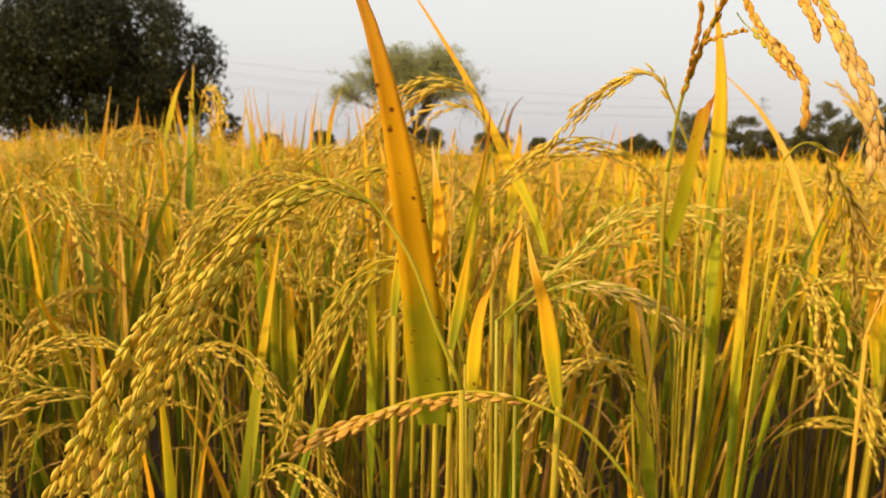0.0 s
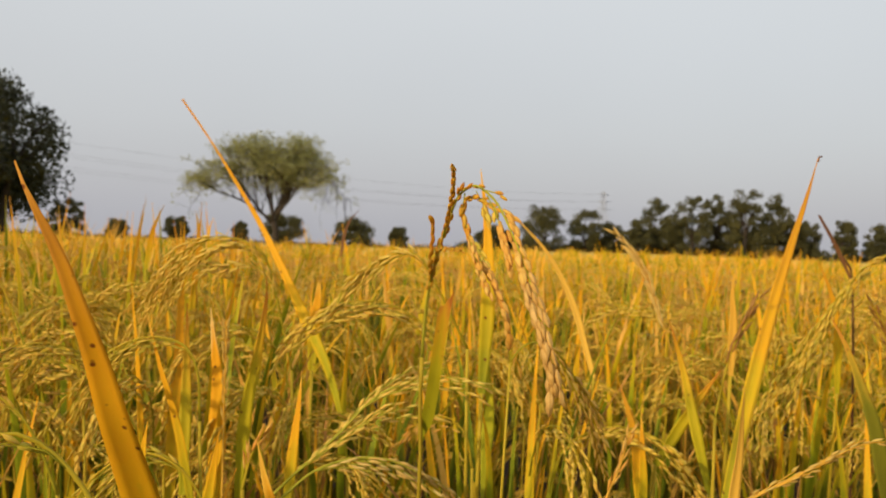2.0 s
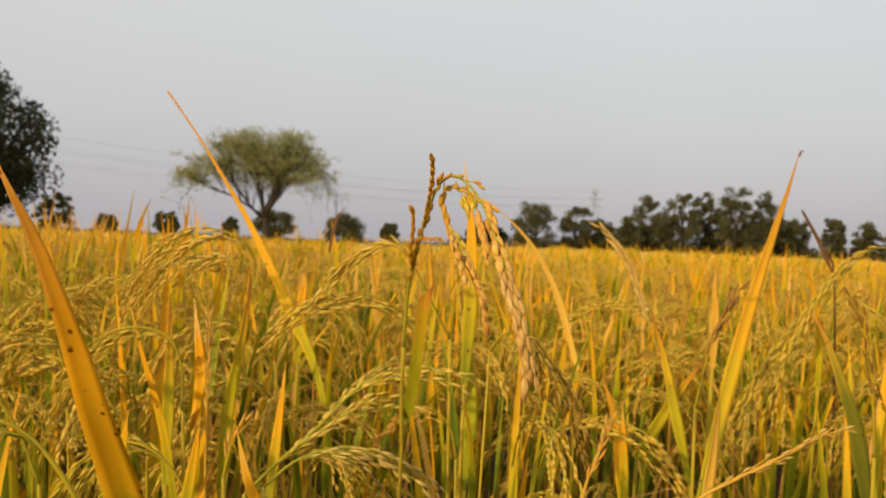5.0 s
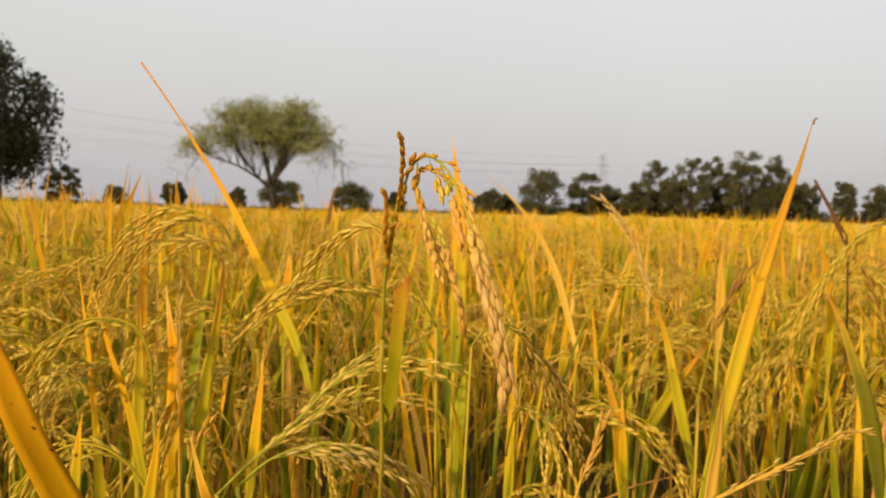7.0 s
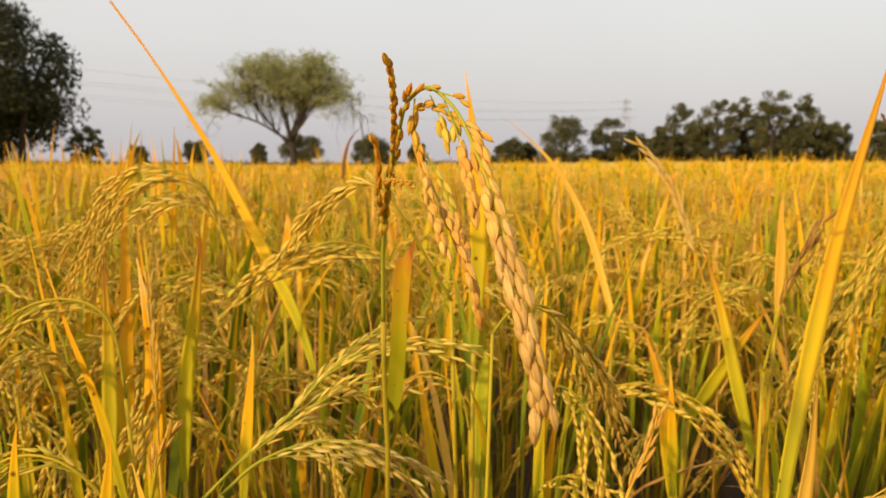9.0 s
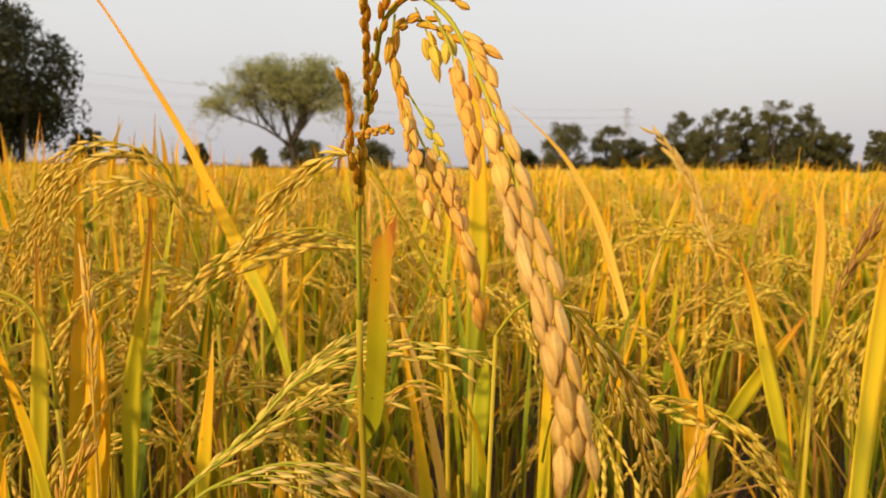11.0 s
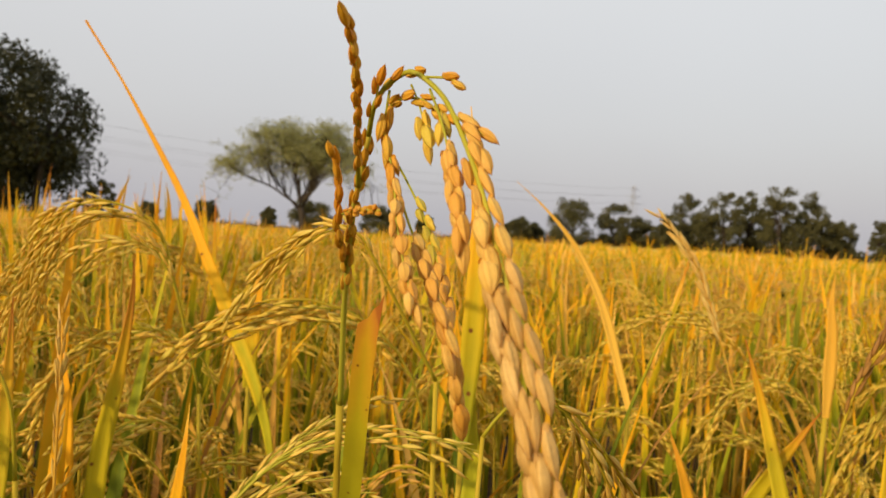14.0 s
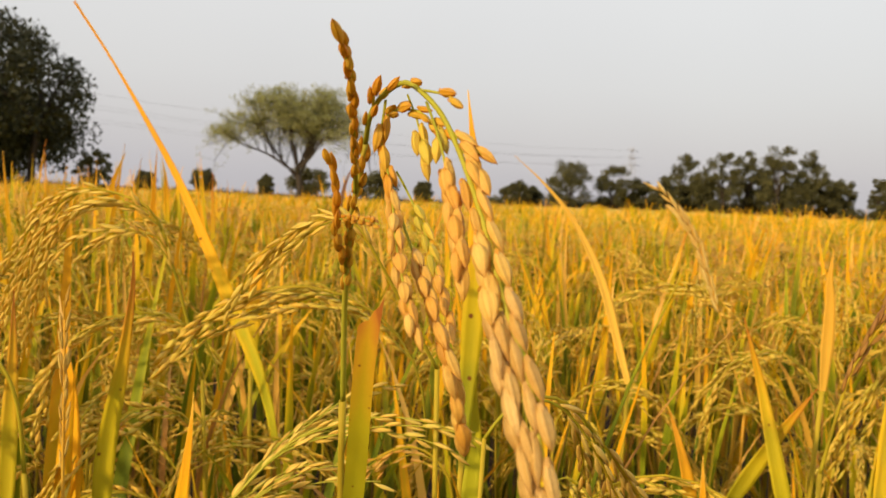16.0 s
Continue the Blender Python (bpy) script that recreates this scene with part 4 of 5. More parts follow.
def broken_blade(shape, curve, width, face):
    """A blade torn off aslant near its top: even in width, quickly narrowed at its foot."""
    n, row = len(curve), (-1.0, -0.6, -0.2, 0.2, 0.6, 1.0)
    verts, al, ac, faces = [], [], [], []
    for side in (0, 1):
        for i in range(n):
            for u in row:
                s = i / (n - 1) * (0.90 + 0.10 * ((u + 1) / 2) ** 1.6 + 0.006 * math.sin(u * 9))
                q = s * (n - 1)
                k = min(n - 2, int(q))
                c, t = curve[k].lerp(curve[k + 1], q - k), tangent(curve, k)
                x = t.cross(Vector(face)).normalized()
                up = x.cross(t).normalized()
                w = 0.5 * width * min(1.0, 0.18 + 0.82 * math.sin(min(1.0, s / 0.22) * math.pi / 2)) * (1.0 - 0.16 * s)
                verts.append(c + x * (u * w) + up * (abs(u) * 0.16 * w - side * 0.00035 * (1.1 - abs(u))))
                al.append(s)
                ac.append(u)
    m = len(row)
    for side in (0, 1):
        for i in range(n - 1):
            for k in range(m - 1):
                f = [side * n * m + q for q in (i * m + k, i * m + k + 1, (i + 1) * m + k + 1, (i + 1) * m + k)]
                faces.append(tuple(f[::-1] if side else f))
    shape.add(verts, faces, al, ac)


# the panicle that the camera comes up to
def main_plant():
    base = (0.058, 0.375, 0.0)
    t = plant(base, "tall rice plant with bowed panicle of plump ripe grains")
    at = lambda pts: local(pts, base)
    s = Shape()
    tube(s, spline(at([(0.0580, 0.3750, 0.0000), (0.0500, 0.3700, 0.5000), (0.0561, 0.3520, 0.8225), (0.0555, 0.3510, 0.8738), (0.0546, 0.3500, 0.9076), (0.0547, 0.3477, 0.9302)]), 40), 0.0026, 0.0013, 8, joints=(0.5, 0.942, 0.995))
    part("culm", s, M_STEM, t)
    b = Shape()
    broken_blade(b, spline(at([(0.0555, 0.3620, 0.8690), (0.0600, 0.3500, 0.8860), (0.0628, 0.3360, 0.9100), (0.0650, 0.3230, 0.9387), (0.0672, 0.3130, 0.9620), (0.0695, 0.3080, 0.9800)]), 30), 0.0090, (-0.10, -1, 0.15))
    part("flag_leaf", b, M_FLAG, t, "broken green blade with red tip and dark spots")
    s = Shape()
    C = {}

    def strand(key, points, r0, r1):
        C[key] = spline(points, 60 if key == "main" else 30)
        tube(s, C[key], r0, r1, 7)

    strand("stem", at([(0.0547, 0.3477, 0.9302), (0.0565, 0.3290, 0.9730), (0.0620, 0.2970, 1.0065), (0.0654, 0.2860, 1.0177), (0.0680, 0.2760, 1.0286)]), 0.0012, 0.0009)
    strand("main", at([(0.0680, 0.2760, 1.0286), (0.0699, 0.2670, 1.0346), (0.0719, 0.2630, 1.0382), (0.0751, 0.2600, 1.0413), (0.0798, 0.2550, 1.0431), (0.0842, 0.2470, 1.0403), (0.0899, 0.2380, 1.0339), (0.0940, 0.2310, 1.0260), (0.0980, 0.2230, 1.0159), (0.1008, 0.2150, 1.0072), (0.1029, 0.2080, 0.9994), (0.1055, 0.2020, 0.9912), (0.1081, 0.1970, 0.9846), (0.1096, 0.1920, 0.9786), (0.1106, 0.1880, 0.9718), (0.1117, 0.1860, 0.9667), (0.1128, 0.1840, 0.9619), (0.1142, 0.1830, 0.9559), (0.1158, 0.1828, 0.9490), (0.1172, 0.1830, 0.9425)]), 0.0008, 0.00035)
    strand("spike", at([(0.0643, 0.2880, 1.0143), (0.0656, 0.2720, 1.0247), (0.0667, 0.2580, 1.0336), (0.0671, 0.2460, 1.0427), (0.0668, 0.2380, 1.0474), (0.0663, 0.2345, 1.0490)]), 0.0008, 0.0004)
    strand("left", at([(0.0582, 0.3150, 0.9879), (0.0572, 0.3000, 0.9998), (0.0578, 0.2920, 1.0123), (0.0572, 0.2860, 1.0206), (0.0560, 0.2810, 1.0260)]), 0.0004, 0.0003)
    strand("lateral", at([(0.0582, 0.2960, 1.0053), (0.0638, 0.2840, 1.0064), (0.0702, 0.2660, 1.0066), (0.0751, 0.2520, 1.0063)]), 0.0004, 0.0003)
    strand("bud", at([(0.0708, 0.2640, 1.0357), (0.0715, 0.2610, 1.0390), (0.0721, 0.2590, 1.0417)]), 0.0004, 0.0003)
    strand("tip_right", at([(0.0842, 0.2470, 1.0403), (0.0878, 0.2400, 1.0389), (0.0910, 0.2340, 1.0375), (0.0933, 0.2300, 1.0358)]), 0.00035, 0.0003)
    strand("inner", at([(0.0746, 0.2630, 1.0350), (0.0787, 0.2560, 1.0361), (0.0839, 0.2510, 1.0355), (0.0876, 0.2460, 1.0325), (0.0909, 0.2400, 1.0295)]), 0.0004, 0.0003)
    strand("front", at([(0.0747, 0.2620, 1.0394), (0.0742, 0.2620, 1.0340), (0.0739, 0.2620, 1.0279), (0.0761, 0.2600, 1.0209), (0.0786, 0.2520, 1.0114), (0.0807, 0.2400, 1.0026), (0.0831, 0.2320, 0.9949), (0.0854, 0.2250, 0.9890), (0.0867, 0.2210, 0.9852)]), 0.0004, 0.00025)
    strand("hang", at([(0.0777, 0.2640, 1.0152), (0.0827, 0.2500, 1.0040), (0.0870, 0.2380, 0.9960), (0.0912, 0.2280, 0.9866), (0.0945, 0.2220, 0.9788), (0.0965, 0.2220, 0.9716), (0.0976, 0.2230, 0.9652), (0.0987, 0.2250, 0.9604)]), 0.0004, 0.00025)
    strand("hang_back", at([(0.0766, 0.2870, 1.0212), (0.0799, 0.2850, 1.0160), (0.0859, 0.2720, 1.0057), (0.0904, 0.2580, 0.9951), (0.0934, 0.2470, 0.9871), (0.0950, 0.2400, 0.9816)]), 0.0004, 0.00025)
    strand("cluster", at([(0.0808, 0.2570, 1.0403), (0.0835, 0.2520, 1.0343), (0.0852, 0.2460, 1.0291), (0.0871, 0.2400, 1.0242)]), 0.0003, 0.00025)
    strand("cluster_b", at([(0.0861, 0.2470, 1.0374), (0.0892, 0.2410, 1.0300), (0.0900, 0.2380, 1.0262)]), 0.0003, 0.00025)
    strand("second", at([(0.0864, 0.2470, 1.0371), (0.0903, 0.2360, 1.0265), (0.0926, 0.2290, 1.0174), (0.0942, 0.2220, 1.0101), (0.0952, 0.2170, 1.0046), (0.0959, 0.2140, 0.9999)]), 0.00035, 0.00025)
    strand("upper", at([(0.0922, 0.2340, 1.0296), (0.0947, 0.2310, 1.0274), (0.0973, 0.2280, 1.0254), (0.0998, 0.2260, 1.0238)]), 0.0003, 0.00025)
    strand("upper_b", at([(0.0944, 0.2310, 1.0257), (0.0972, 0.2270, 1.0225), (0.0992, 0.2235, 1.0195)]), 0.0003, 0.00025)
    C["chain"] = spline(at([(0.0980, 0.2165, 1.0083), (0.0998, 0.2110, 1.0025), (0.1015, 0.2050, 0.9950), (0.1032, 0.2000, 0.9881), (0.1051, 0.1950, 0.9807), (0.1069, 0.1910, 0.9747), (0.1083, 0.1880, 0.9697), (0.1096, 0.1860, 0.9638), (0.1112, 0.1850, 0.9577), (0.1126, 0.1840, 0.9526), (0.1132, 0.1838, 0.9460), (0.1136, 0.1838, 0.9385)]), 40)
    stalk = part("panicle", s, M_FRESH, t, "green rachis with many fine branches")
    B, N, G, T = M_BROWN_GRAIN, M_GRAIN, M_GREEN_GRAIN, M_SHADED_GRAIN
    shingle_grains(stalk, C["spike"], 0.0026, B, 1, (0.62, 0.80), 0.03, 0.10, 0.97, 0.0005)
    shingle_grains(stalk, C["spike"][-3:], 0.006, B, 20, (0.95, 1.0), 0.02, 0.3, 1.0, 0.0001)
    shingle_grains(stalk, C["stem"], 0.0032, B, 2, (0.70, 0.88), 0.05, 0.42, 0.98, 0.0010)
    shingle_grains(stalk, C["left"], 0.0040, B, 3, (0.78, 0.92), 0.05, 0.0, 0.95, 0.0005, 3.0)
    shingle_grains(stalk, C["lateral"], 0.0024, B, 4, (0.46, 0.56), 0.12, 0.05, 0.95, 0.0006)
    shingle_grains(stalk, C["bud"], 0.0026, B, 5, (0.62, 0.75), 0.14, 0.2, 1.0, 0.0006)
    shingle_grains(stalk, C["main"][2:14], 0.0052, B, 6, (0.58, 0.70), 0.12, 0.0, 1.0, 0.0008)
    shingle_grains(stalk, C["tip_right"], 0.0046, B, 7, (0.82, 0.92), 0.05, 0.48, 1.0, 0.0004, 3.0)
    shingle_grains(stalk, C["inner"], 0.0028, B, 8, (0.60, 0.80), 0.14, 0.0, 1.0, 0.0008)
    shingle_grains(stalk, C["cluster"], 0.0028, G, 9, (0.84, 0.98), 0.08, 0.45, 1.0, 0.0009, hang=0.35)
    shingle_grains(stalk, C["cluster_b"], 0.0034, G, 10, (0.84, 0.98), 0.08, 0.5, 1.0, 0.0007, hang=0.35)
    shingle_grains(stalk, C["upper"], 0.0034, N, 11, (0.82, 0.95), 0.10, 0.05, 0.85, 0.0006)
    shingle_grains(stalk, C["upper_b"], 0.0034, N, 12, (0.88, 1.0), 0.08, 0.1, 0.9, 0.0006, hang=0.1)
    shingle_grains(stalk, C["front"], 0.0030, [B, N, N, N], 13, (0.76, 0.92), 0.09, 0.03, 1.0, 0.0008, hang=0.08)
    shingle_grains(stalk, C["hang"], 0.0035, N, 14, (0.88, 1.02), 0.07, 0.30, 1.0, 0.0006, 2.8)
    shingle_grains(stalk, C["hang_back"], 0.0042, [G, N, N], 15, (0.78, 0.92), 0.07, 0.2, 1.0, 0.0006, 3.0)
    shingle_grains(stalk, C["second"], 0.0030, N, 16, (0.90, 1.06), 0.07, 0.38, 1.0, 0.0007, hang=0.06)
    shingle_grains(stalk, C["main"], 0.0042, [N, N, T], 17, (0.96, 1.08), 0.10, 0.40, 0.66, 0.0012, math.pi)
    shingle_grains(stalk, C["main"], 0.0047, T, 18, (0.98, 1.10), 0.05, 0.64, 1.0, 0.0008, math.pi)
    shingle_grains(stalk, C["chain"], 0.0034, [N, T, T, T, T], 19, (1.0, 1.14), 0.03, 0.0, 1.0, 0.0007, 2.1)


main_plant()

# tall single blades
leaf_plant([(-0.0122, 0.5500, 0.7883), (-0.0269, 0.5710, 0.8437), (-0.0432, 0.5830, 0.8834), (-0.0653, 0.5970, 0.9212), (-0.0933, 0.6130, 0.9701), (-0.1224, 0.6300, 1.0180), (-0.1560, 0.6430, 1.0672), (-0.1904, 0.6560, 1.1148), (-0.2281, 0.6690, 1.1622)], 0.0130, M_FOLDED,
           "rice plant with long slender arching orange leaf blade", twist=0.15, fold=0.25, widest=0.34, foot=0.12, taper=0.66, least=0.0011)
tall_leaf = leaf_plant([(0.2632, 0.3300, 0.8291), (0.2826, 0.3600, 0.8558), (0.3097, 0.4000, 0.8891), (0.3391, 0.4400, 0.9294), (0.3703, 0.4800, 0.9718), (0.4054, 0.5200, 1.0232), (0.4347, 0.5500, 1.0695), (0.4606, 0.5765, 1.1151)], 0.0138, M_YELLOW,
           "rice plant with tall broad yellow leaf blade and dark tip", twist=0.0, widest=0.3)
curl = Shape()
tube(curl, spline(local([(0.4598, 0.5745, 1.1109), (0.4613, 0.5765, 1.1144), (0.4631, 0.5775, 1.1167), (0.4653, 0.5775, 1.1159)], tall_leaf.location), 8), 0.0011, 0.0006, 6)
part("dry_tip", curl, M_DRY, tall_leaf, "dark dry curled tip")
leaf_plant([(-0.0909, 0.3100, 0.7542), (-0.0921, 0.2800, 0.8065), (-0.0897, 0.2350, 0.8675), (-0.0905, 0.2000, 0.9170), (-0.0937, 0.1850, 0.9491), (-0.0973, 0.1720, 0.9758), (-0.1038, 0.1650, 1.0002), (-0.1141, 0.1600, 1.0234), (-0.1229, 0.1650, 1.0377)], 0.0275, M_RIPE,
           "rice plant with broad orange blade speckled with brown spots", twist=0.0, fold=0.22, widest=0.12, foot=0.8, taper=1.35)
leaf_plant([(0.2563, 0.6600, 0.8617), (0.2509, 0.6900, 0.8963), (0.2444, 0.7200, 0.9337), (0.2342, 0.7500, 0.9678), (0.2165, 0.7800, 1.0042), (0.1895, 0.8000, 1.0363), (0.1621, 0.8120, 1.0613)], 0.010, M_STRAW, "rice plant with thin curling pale orange blade")
leaf_plant([(0.109, 0.470, 0.880), (0.112, 0.475, 0.960), (0.110, 0.482, 1.020), (0.102, 0.491, 1.078)], 0.013, M_ORANGE, "rice plant with narrow upright orange blade")
leaf_plant([(0.1114, 0.4520, 0.7924), (0.1134, 0.4600, 0.8183), (0.1152, 0.4670, 0.8422), (0.1167, 0.4740, 0.8690), (0.1148, 0.4780, 0.8975), (0.1146, 0.4820, 0.9200)], 0.0112, M_FRESH_BLADE, "rice plant with short upright green blade", (0.1, -1, 0.1), 0.3, fold=0.2, widest=0.4, foot=0.25, taper=1.3)
leaf_plant([(-0.1156, 0.4550, 0.7730), (-0.1156, 0.4610, 0.8420), (-0.1186, 0.4670, 0.8850), (-0.1236, 0.4690, 0.9150), (-0.1286, 0.4710, 0.9460)], 0.0165, M_AMBER, "rice plant with upright orange blade beside a pale panicle", twist=0.2, foot=0.7, widest=0.35, taper=1.3)
leaf_plant([(-0.0538, 0.4520, 0.7750), (-0.0498, 0.4600, 0.8390), (-0.0478, 0.4630, 0.8690), (-0.0468, 0.4640, 0.8950)], 0.010, M_ORANGE, "rice plant with short pointed orange blade")
leaf_plant([(-0.080, 0.300, 0.810), (-0.073, 0.300, 0.860), (-0.070, 0.300, 0.887)], 0.008, M_ORANGE, "rice plant with short pointed orange blade")
leaf_plant([(0.5291, 0.5350, 0.7380), (0.5174, 0.5500, 0.8345), (0.5072, 0.5600, 0.8778), (0.5033, 0.5800, 0.9151), (0.4955, 0.6000, 0.9484)], 0.018, M_DEEP, "rice plant with green blade turning red at its tip", twist=0.1, fold=0.2, taper=1.3)
leaf_plant([(0.290, 0.540, 0.800), (0.322, 0.540, 0.854), (0.352, 0.540, 0.897)], 0.012, M_GREEN, "rice plant with slanting green blade")
leaf_plant([(-0.010, 0.240, 0.800), (-0.019, 0.240, 0.852), (-0.027, 0.240, 0.877), (-0.033, 0.240, 0.900)], 0.010, M_ORANGE, "rice plant with short drying orange blade")
leaf_plant([(-0.060, 0.252, 0.790), (-0.058, 0.252, 0.837), (-0.052, 0.252, 0.864), (-0.046, 0.252, 0.881)], 0.009, M_YELLOW, "rice plant with short yellow green blade")
leaf_plant([(-0.678, 0.960, 0.940), (-0.655, 0.960, 1.020), (-0.636, 0.960, 1.058)], 0.012, M_GREEN, "rice plant with upright yellow green blade")

leaf_plant([(-0.094, 0.450, 0.790), (-0.090, 0.450, 0.862), (-0.083, 0.450, 0.906), (-0.077, 0.450, 0.953), (-0.077, 0.450, 0.976)], 0.011, M_GREEN, "rice plant with upright yellow green blade")
leaf_plant([(-0.119, 0.300, 0.830), (-0.116, 0.300, 0.874), (-0.114, 0.300, 0.892)], 0.007, M_ORANGE, "rice plant with short pointed orange blade")
leaf_plant([(-0.120, 0.420, 0.780), (-0.131, 0.420, 0.838), (-0.141, 0.420, 0.875), (-0.152, 0.420, 0.907), (-0.166, 0.420, 0.956)], 0.008, M_ORANGE, "rice plant with narrow slanting orange blade")
leaf_plant([(0.271, 0.510, 0.745), (0.264, 0.522, 0.821), (0.258, 0.528, 0.852), (0.251, 0.540, 0.880)], 0.013, M_YELLOW, "rice plant with broad yellow green blade")
leaf_plant([(0.332, 0.510, 0.784), (0.320, 0.522, 0.845), (0.313, 0.540, 0.897), (0.298, 0.540, 0.943)], 0.011, M_GREEN, "rice plant with slender leaning green blade")
leaf_plant([(0.236, 0.262, 0.840), (0.242, 0.270, 0.868), (0.247, 0.276, 0.889), (0.251, 0.282, 0.913), (0.255, 0.288, 0.929)], 0.008, M_STRAW, "rice plant with dry tan leaf sheath")
leaf_plant([(0.260, 0.480, 0.765), (0.258, 0.480, 0.814), (0.254, 0.480, 0.867)], 0.008, M_ORANGE, "rice plant with short pointed orange blade")
leaf_plant([(-0.130, 0.420, 0.802), (-0.134, 0.432, 0.857), (-0.139, 0.444, 0.910), (-0.142, 0.450, 0.951)], 0.010, M_GREEN, "rice plant with upright yellow green blade")
leaf_plant([(-0.067, 0.655, 0.860), (-0.066, 0.660, 0.910), (-0.063, 0.660, 0.943), (-0.062, 0.660, 0.980)], 0.015, M_ORANGE, "rice plant with upright golden blade")
leaf_plant([(0.599, 0.750, 0.835), (0.594, 0.750, 0.928), (0.581, 0.750, 0.975), (0.565, 0.750, 1.008)], 0.012, M_YELLOW, "rice plant with pointed yellow blade")
leaf_plant([(0.389, 0.600, 0.880), (0.389, 0.600, 0.942), (0.387, 0.600, 0.966), (0.388, 0.600, 0.990)], 0.010, M_STRAW, "rice plant with dry straw coloured blade")
leaf_plant([(-0.515, 1.320, 0.930), (-0.506, 1.320, 1.002), (-0.495, 1.320, 1.037), (-0.482, 1.320, 1.066)], 0.011, M_ORANGE, "rice plant with dry grassy head above the crop")
leaf_plant([(-0.405, 1.320, 0.930), (-0.411, 1.320, 1.018), (-0.418, 1.320, 1.058)], 0.011, M_ORANGE, "rice plant with pale orange blade above the crop")
leaf_plant([(-0.385, 1.330, 0.930), (-0.392, 1.330, 1.000), (-0.384, 1.330, 1.046)], 0.009, M_ORANGE, "rice plant with pale orange blade above the crop")
leaf_plant([(-0.170, 1.800, 0.960), (-0.161, 1.800, 1.023), (-0.147, 1.800, 1.063), (-0.120, 1.800, 1.096)], 0.010, M_DRY, "thin dry grass head above the crop")

# blade tips that stand out of the crop, thickest at one side of the field
tall = random.Random(61)
for k in range(62):
    up = 0.0
    if k < 18:
        x, y = tall.uniform(-0.95, -0.34), tall.uniform(0.85, 1.6)
        up = 0.03
    elif k > 33:
        y = tall.uniform(1.8, 4.2)
        x = tall.uniform(-0.66, -0.26) * y
        up = tall.uniform(0.02, 0.12)
    else:
        y = tall.uniform(1.2, 2.6)
        x = tall.uniform(-0.25, 0.62) * y + 0.1
    tip, lean_x = tall.uniform(0.99, 1.035) + up, tall.uniform(-0.06, 0.06)
    leaf_plant([(x, y, 0.72), (x + lean_x * 0.2, y, 0.86), (x + lean_x, y, tip)], tall.uniform(0.009, 0.014), (M_ORANGE, M_GREEN, M_LUSH, M_BLADE)[k % 4],
               "rice plant with pointed blade standing out of the crop", (tall.uniform(-0.6, 0.6), -1, 0.1), tall.uniform(-0.5, 0.5))

# single panicles
panicle_plant([(0.452, 0.424, 0.840), (0.447, 0.420, 0.871), (0.442, 0.420, 0.922), (0.433, 0.420, 0.954), (0.421, 0.420, 0.972)], "rice plant with dark brown upright panicle", M_RUST_GRAIN, 35, 7, 0.3, 0.0078, 0.35, side=0.4, drop=0.3)
panicle_plant([(0.110, 0.545, 0.790), (0.103, 0.540, 0.822), (0.088, 0.540, 0.838), (0.070, 0.540, 0.841), (0.046, 0.540, 0.828)], "rice plant with low golden panicle", M_GRAIN, 36, 6, 0.5, 0.0085, 0.3, side=0.3, drop=0.8)
panicle_plant([(-0.120, 0.424, 0.860), (-0.122, 0.420, 0.900), (-0.135, 0.420, 0.922), (-0.164, 0.420, 0.926), (-0.193, 0.420, 0.912), (-0.215, 0.420, 0.885)], "rice plant with arching golden panicle", M_GREEN_GRAIN, 37, 8, 0.58, 0.0070, 0.3, side=0.3, drop=0.9)
panicle_plant([(-0.268, 0.545, 0.830), (-0.273, 0.540, 0.878), (-0.289, 0.540, 0.896), (-0.310, 0.540, 0.887), (-0.340, 0.540, 0.833)], "rice plant with drooping golden panicle", M_GREEN_GRAIN, 38, 8, 0.58, 0.0070, 0.3, side=0.3, drop=0.9)
panicle_plant([(-0.200, 0.365, 0.820), (-0.215, 0.362, 0.860), (-0.233, 0.360, 0.885), (-0.255, 0.360, 0.893), (-0.280, 0.360, 0.880), (-0.300, 0.360, 0.850)], "rice plant with drooping green gold panicle", M_GREEN_GRAIN, 39, 9, 0.58, 0.0068, 0.3, side=0.3, drop=0.9)
panicle_plant([(-0.075, 0.335, 0.790), (-0.090, 0.332, 0.835), (-0.110, 0.330, 0.858), (-0.135, 0.330, 0.862), (-0.160, 0.330, 0.845), (-0.180, 0.330, 0.815)], "rice plant with drooping green gold panicle", M_GREEN_GRAIN, 40, 9, 0.58, 0.0068, 0.3, side=0.3, drop=0.9)
panicle_plant([(-0.0700, 0.5450, 0.8800), (-0.0857, 0.5320, 0.9553), (-0.0954, 0.5260, 0.9902), (-0.1108, 0.5220, 1.0029), (-0.1381, 0.5250, 1.0071), (-0.1742, 0.5480, 0.9959), (-0.2113, 0.5850, 0.9726), (-0.2381, 0.6150, 0.9493)],
              "rice plant with wide arching yellow panicle", M_SUNNY_GRAIN, 21, 15, 0.52, 0.0064, 0.22, side=0.36, drop=1.05, plump=1.18)
panicle_plant([(0.0920, 0.4280, 0.9250), (0.0578, 0.4050, 0.9876), (0.0443, 0.4050, 1.0008), (0.0295, 0.4140, 0.9987), (0.0136, 0.4260, 0.9907), (-0.0010, 0.4360, 0.9816), (-0.0116, 0.4420, 0.9736)],
              "rice plant with arching golden panicle", M_SUNNY_GRAIN, 22, 5, 0.40, 0.0070, 0.36, side=0.2, drop=0.6, plump=1.2)
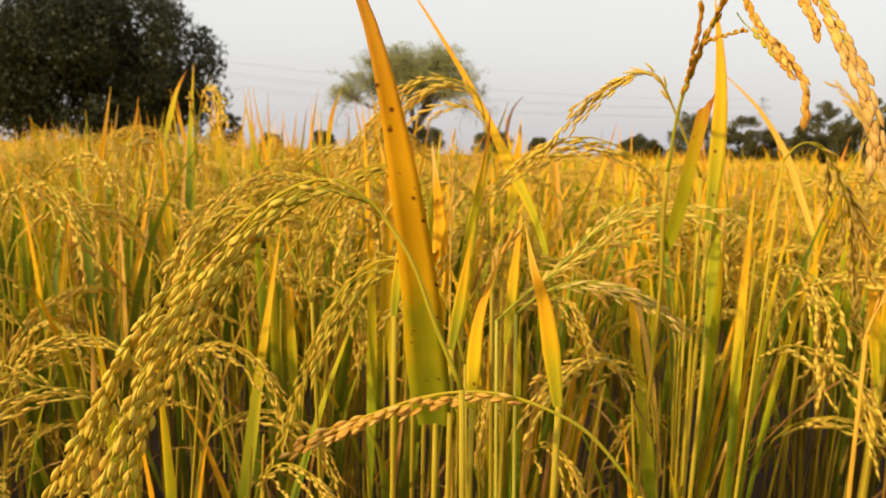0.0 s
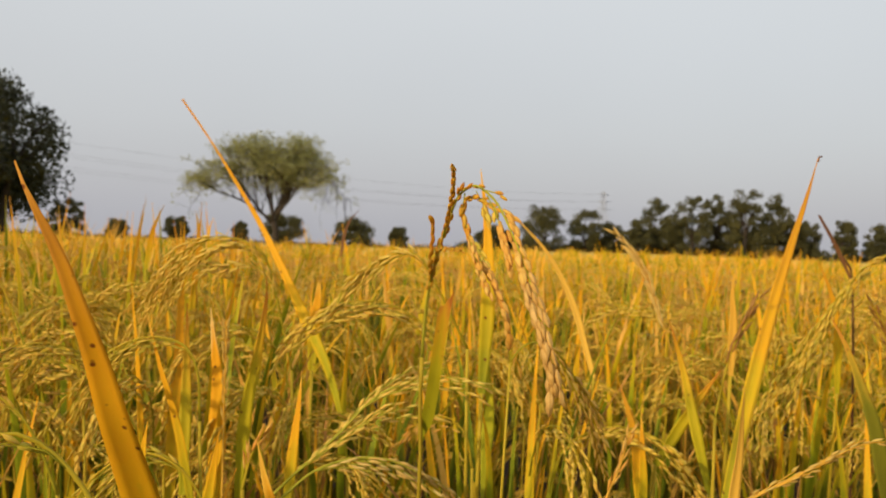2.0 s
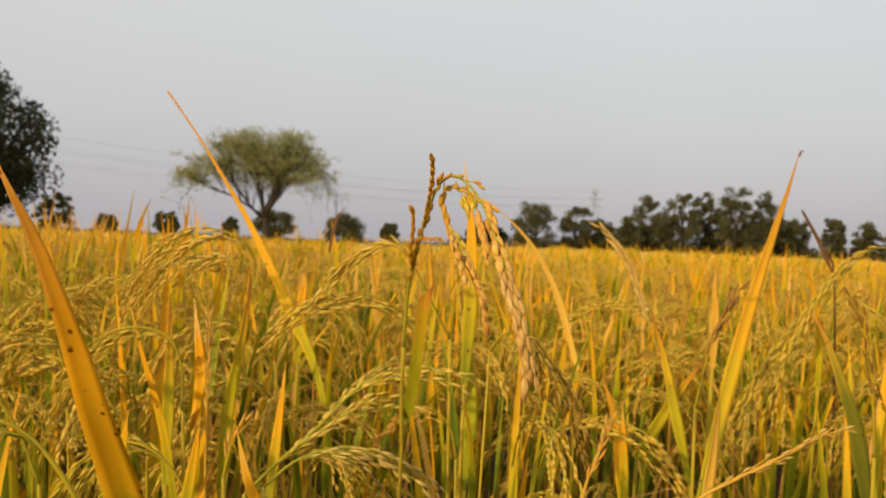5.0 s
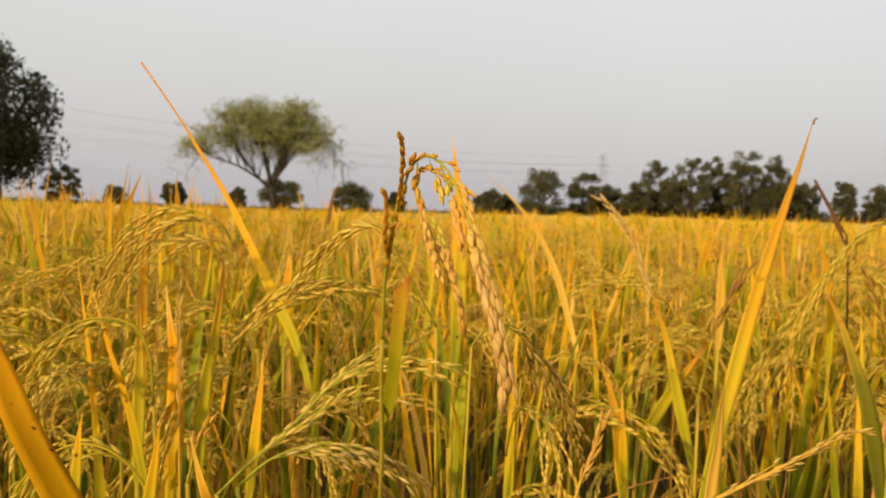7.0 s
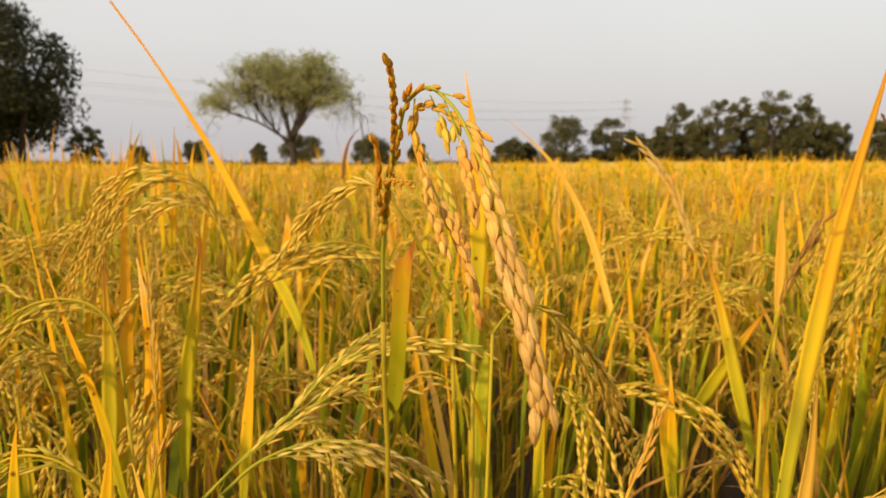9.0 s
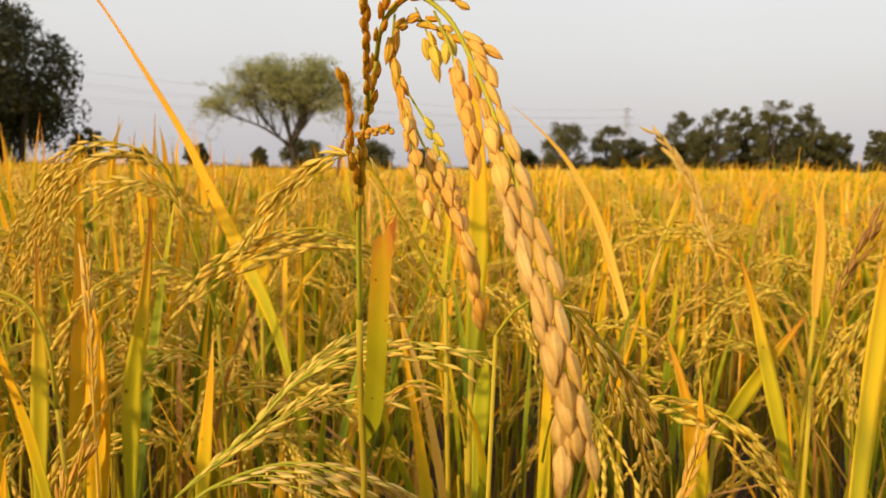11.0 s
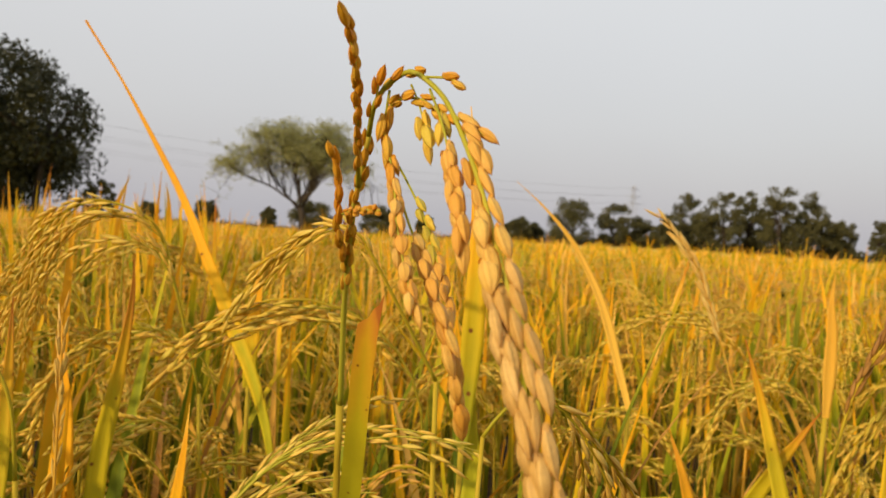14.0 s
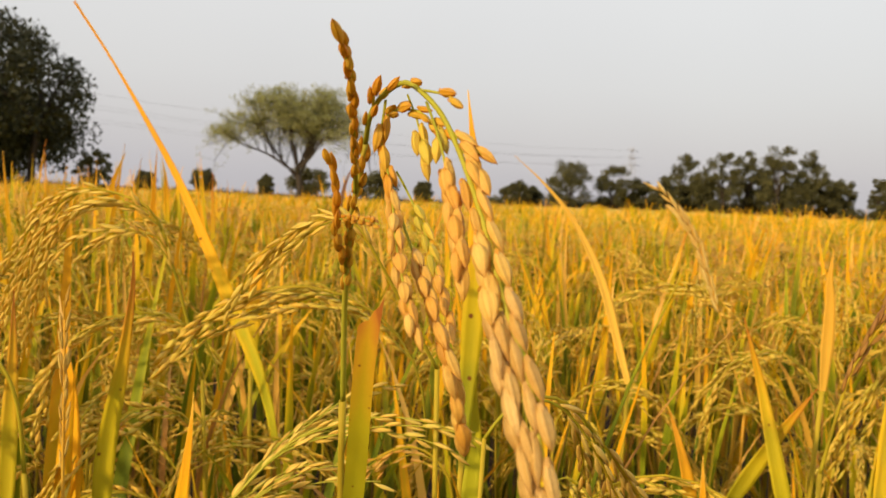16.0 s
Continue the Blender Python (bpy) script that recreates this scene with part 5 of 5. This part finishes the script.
panicle_plant([(0.428, 0.816, 0.803), (0.401, 0.816, 0.880), (0.382, 0.816, 0.933), (0.362, 0.816, 0.982), (0.338, 0.816, 1.015)], "rice plant with thin upright pale panicle", M_CREAM_GRAIN, 23, 9, 0.30, 0.0085, 0.42, M_STRAW, side=0.12, tight=True, plump=1.8)
panicle_plant([(-0.057, 0.372, 0.814), (-0.031, 0.378, 0.840), (-0.007, 0.396, 0.860), (0.018, 0.414, 0.885), (0.044, 0.420, 0.899)], "rice plant with spreading green and cream panicle", M_SUNNY_GRAIN, 24, 14, 0.62, 0.0078, 0.2, M_FRESH, side=1.3, drop=0.5)
panicle_plant([(-0.043, 0.372, 0.820), (-0.021, 0.378, 0.838), (0.007, 0.390, 0.845), (0.035, 0.396, 0.842), (0.061, 0.399, 0.830)], "rice plant with low spreading cream panicle", M_CREAM_GRAIN, 25, 10, 0.55, 0.0075, 0.25, M_FRESH, side=0.9, drop=0.4)
panicle_plant([(-0.0560, 0.3070, 0.8490), (-0.0520, 0.3070, 0.8680), (-0.0480, 0.3070, 0.8770), (-0.0440, 0.3070, 0.8860)], "rice plant with short brownish panicle", M_GRAIN, 26, 6, 0.35, 0.0045, 0.2, side=0.8, drop=0.1)
panicle_plant([(0.1080, 0.2850, 0.9395), (0.1147, 0.2880, 0.9478), (0.1239, 0.2940, 0.9508), (0.1358, 0.3020, 0.9475), (0.1497, 0.3150, 0.9327), (0.1644, 0.3350, 0.9108), (0.1763, 0.3560, 0.8867), (0.1873, 0.3800, 0.8640)], "rice plant with drooping green panicle", M_PALE_GRAIN, 27, 10, 0.40, 0.0060, 0.15, lean=(-0.01, 0.05), side=0.55, drop=0.6, thick=0.0006)
panicle_plant([(0.1814, 0.3300, 0.8326), (0.1844, 0.3280, 0.8476), (0.1904, 0.3280, 0.8626), (0.1964, 0.3280, 0.8846)], "rice plant with short closed brown panicle", M_GRAIN, 28, 4, 0.4, 0.0045, 0.2, M_STRAW, side=0.15, tight=True)
panicle_plant([(0.310, 0.454, 0.870), (0.320, 0.454, 0.921), (0.328, 0.454, 0.942), (0.339, 0.454, 0.966)], "rice plant with upright brown panicle", M_RUST_GRAIN, 29, 5, 0.35, 0.0078, 0.4, side=0.25, drop=0.1, plump=1.2)
panicle_plant([(0.690, 0.720, 0.930), (0.685, 0.718, 0.985), (0.659, 0.714, 1.020), (0.617, 0.714, 1.010), (0.582, 0.714, 0.975), (0.549, 0.714, 0.930), (0.508, 0.714, 0.877)], "rice plant with long arching green panicle", M_GREEN_GRAIN, 30, 11, 0.55, 0.0100, 0.28, drop=1.0, plump=1.4)
panicle_plant([(0.206, 0.236, 0.850), (0.222, 0.238, 0.868), (0.245, 0.240, 0.880), (0.269, 0.240, 0.893), (0.290, 0.240, 0.904)], "rice plant with low pale cream panicle", M_PALE_GRAIN, 31, 7, 0.40, 0.0066, 0.25, M_STRAW, side=0.35, drop=0.2, plump=0.66)
panicle_plant([(-0.054, 0.156, 0.835), (-0.067, 0.156, 0.864), (-0.079, 0.156, 0.893), (-0.097, 0.156, 0.916), (-0.114, 0.150, 0.926), (-0.137, 0.144, 0.917), (-0.162, 0.138, 0.893), (-0.189, 0.132, 0.864), (-0.215, 0.127, 0.810)],
              "rice plant with large bowed green gold panicle", M_GREEN_GRAIN, 32, 13, 0.60, 0.0056, 0.32, side=0.35, drop=1.0, shapes=GRAINS, thick=0.0012)
panicle_plant([(0.030, 0.185, 0.780), (0.008, 0.182, 0.806), (-0.010, 0.180, 0.818), (-0.040, 0.180, 0.826), (-0.072, 0.180, 0.822), (-0.105, 0.180, 0.808), (-0.140, 0.180, 0.792)],
              "rice plant with low drooping tan panicle", M_GRAIN, 33, 5, 0.30, 0.0048, 0.35, shapes=GRAINS, side=0.2)
panicle_plant([(-0.100, 0.425, 0.780), (-0.102, 0.428, 0.850), (-0.103, 0.430, 0.900), (-0.104, 0.432, 0.940)], "rice plant with upright pale dry panicle", M_PALE_GRAIN, 34, 6, 0.30, 0.0078, 0.45, M_STRAW, side=0.15, tight=True)


def dry_stick():
    base = (0.66, 0.82, 0.0)
    t = thing("dry_stalk", base, "dry dark brown stalk standing above the crop", "stalk")
    s = Shape()
    tube(s, spline(local([(0.66, 0.82, 0.0), (0.665, 0.815, 0.6), (0.653, 0.813, 0.972), (0.626, 0.813, 1.028), (0.601, 0.813, 1.070)], base), 24), 0.003, 0.0012, 7)
    part("stem", s, M_DRY, t)
    b = Shape()
    blade(b, spline(local([(0.648, 0.812, 0.985), (0.626, 0.811, 1.028), (0.602, 0.811, 1.070)], base), 12), 0.006, (0, -1, 0), 0.5, 0.6, 0.0005, foot=0.5)
    part("dry_sheath", b, M_DRY, t)


dry_stick()
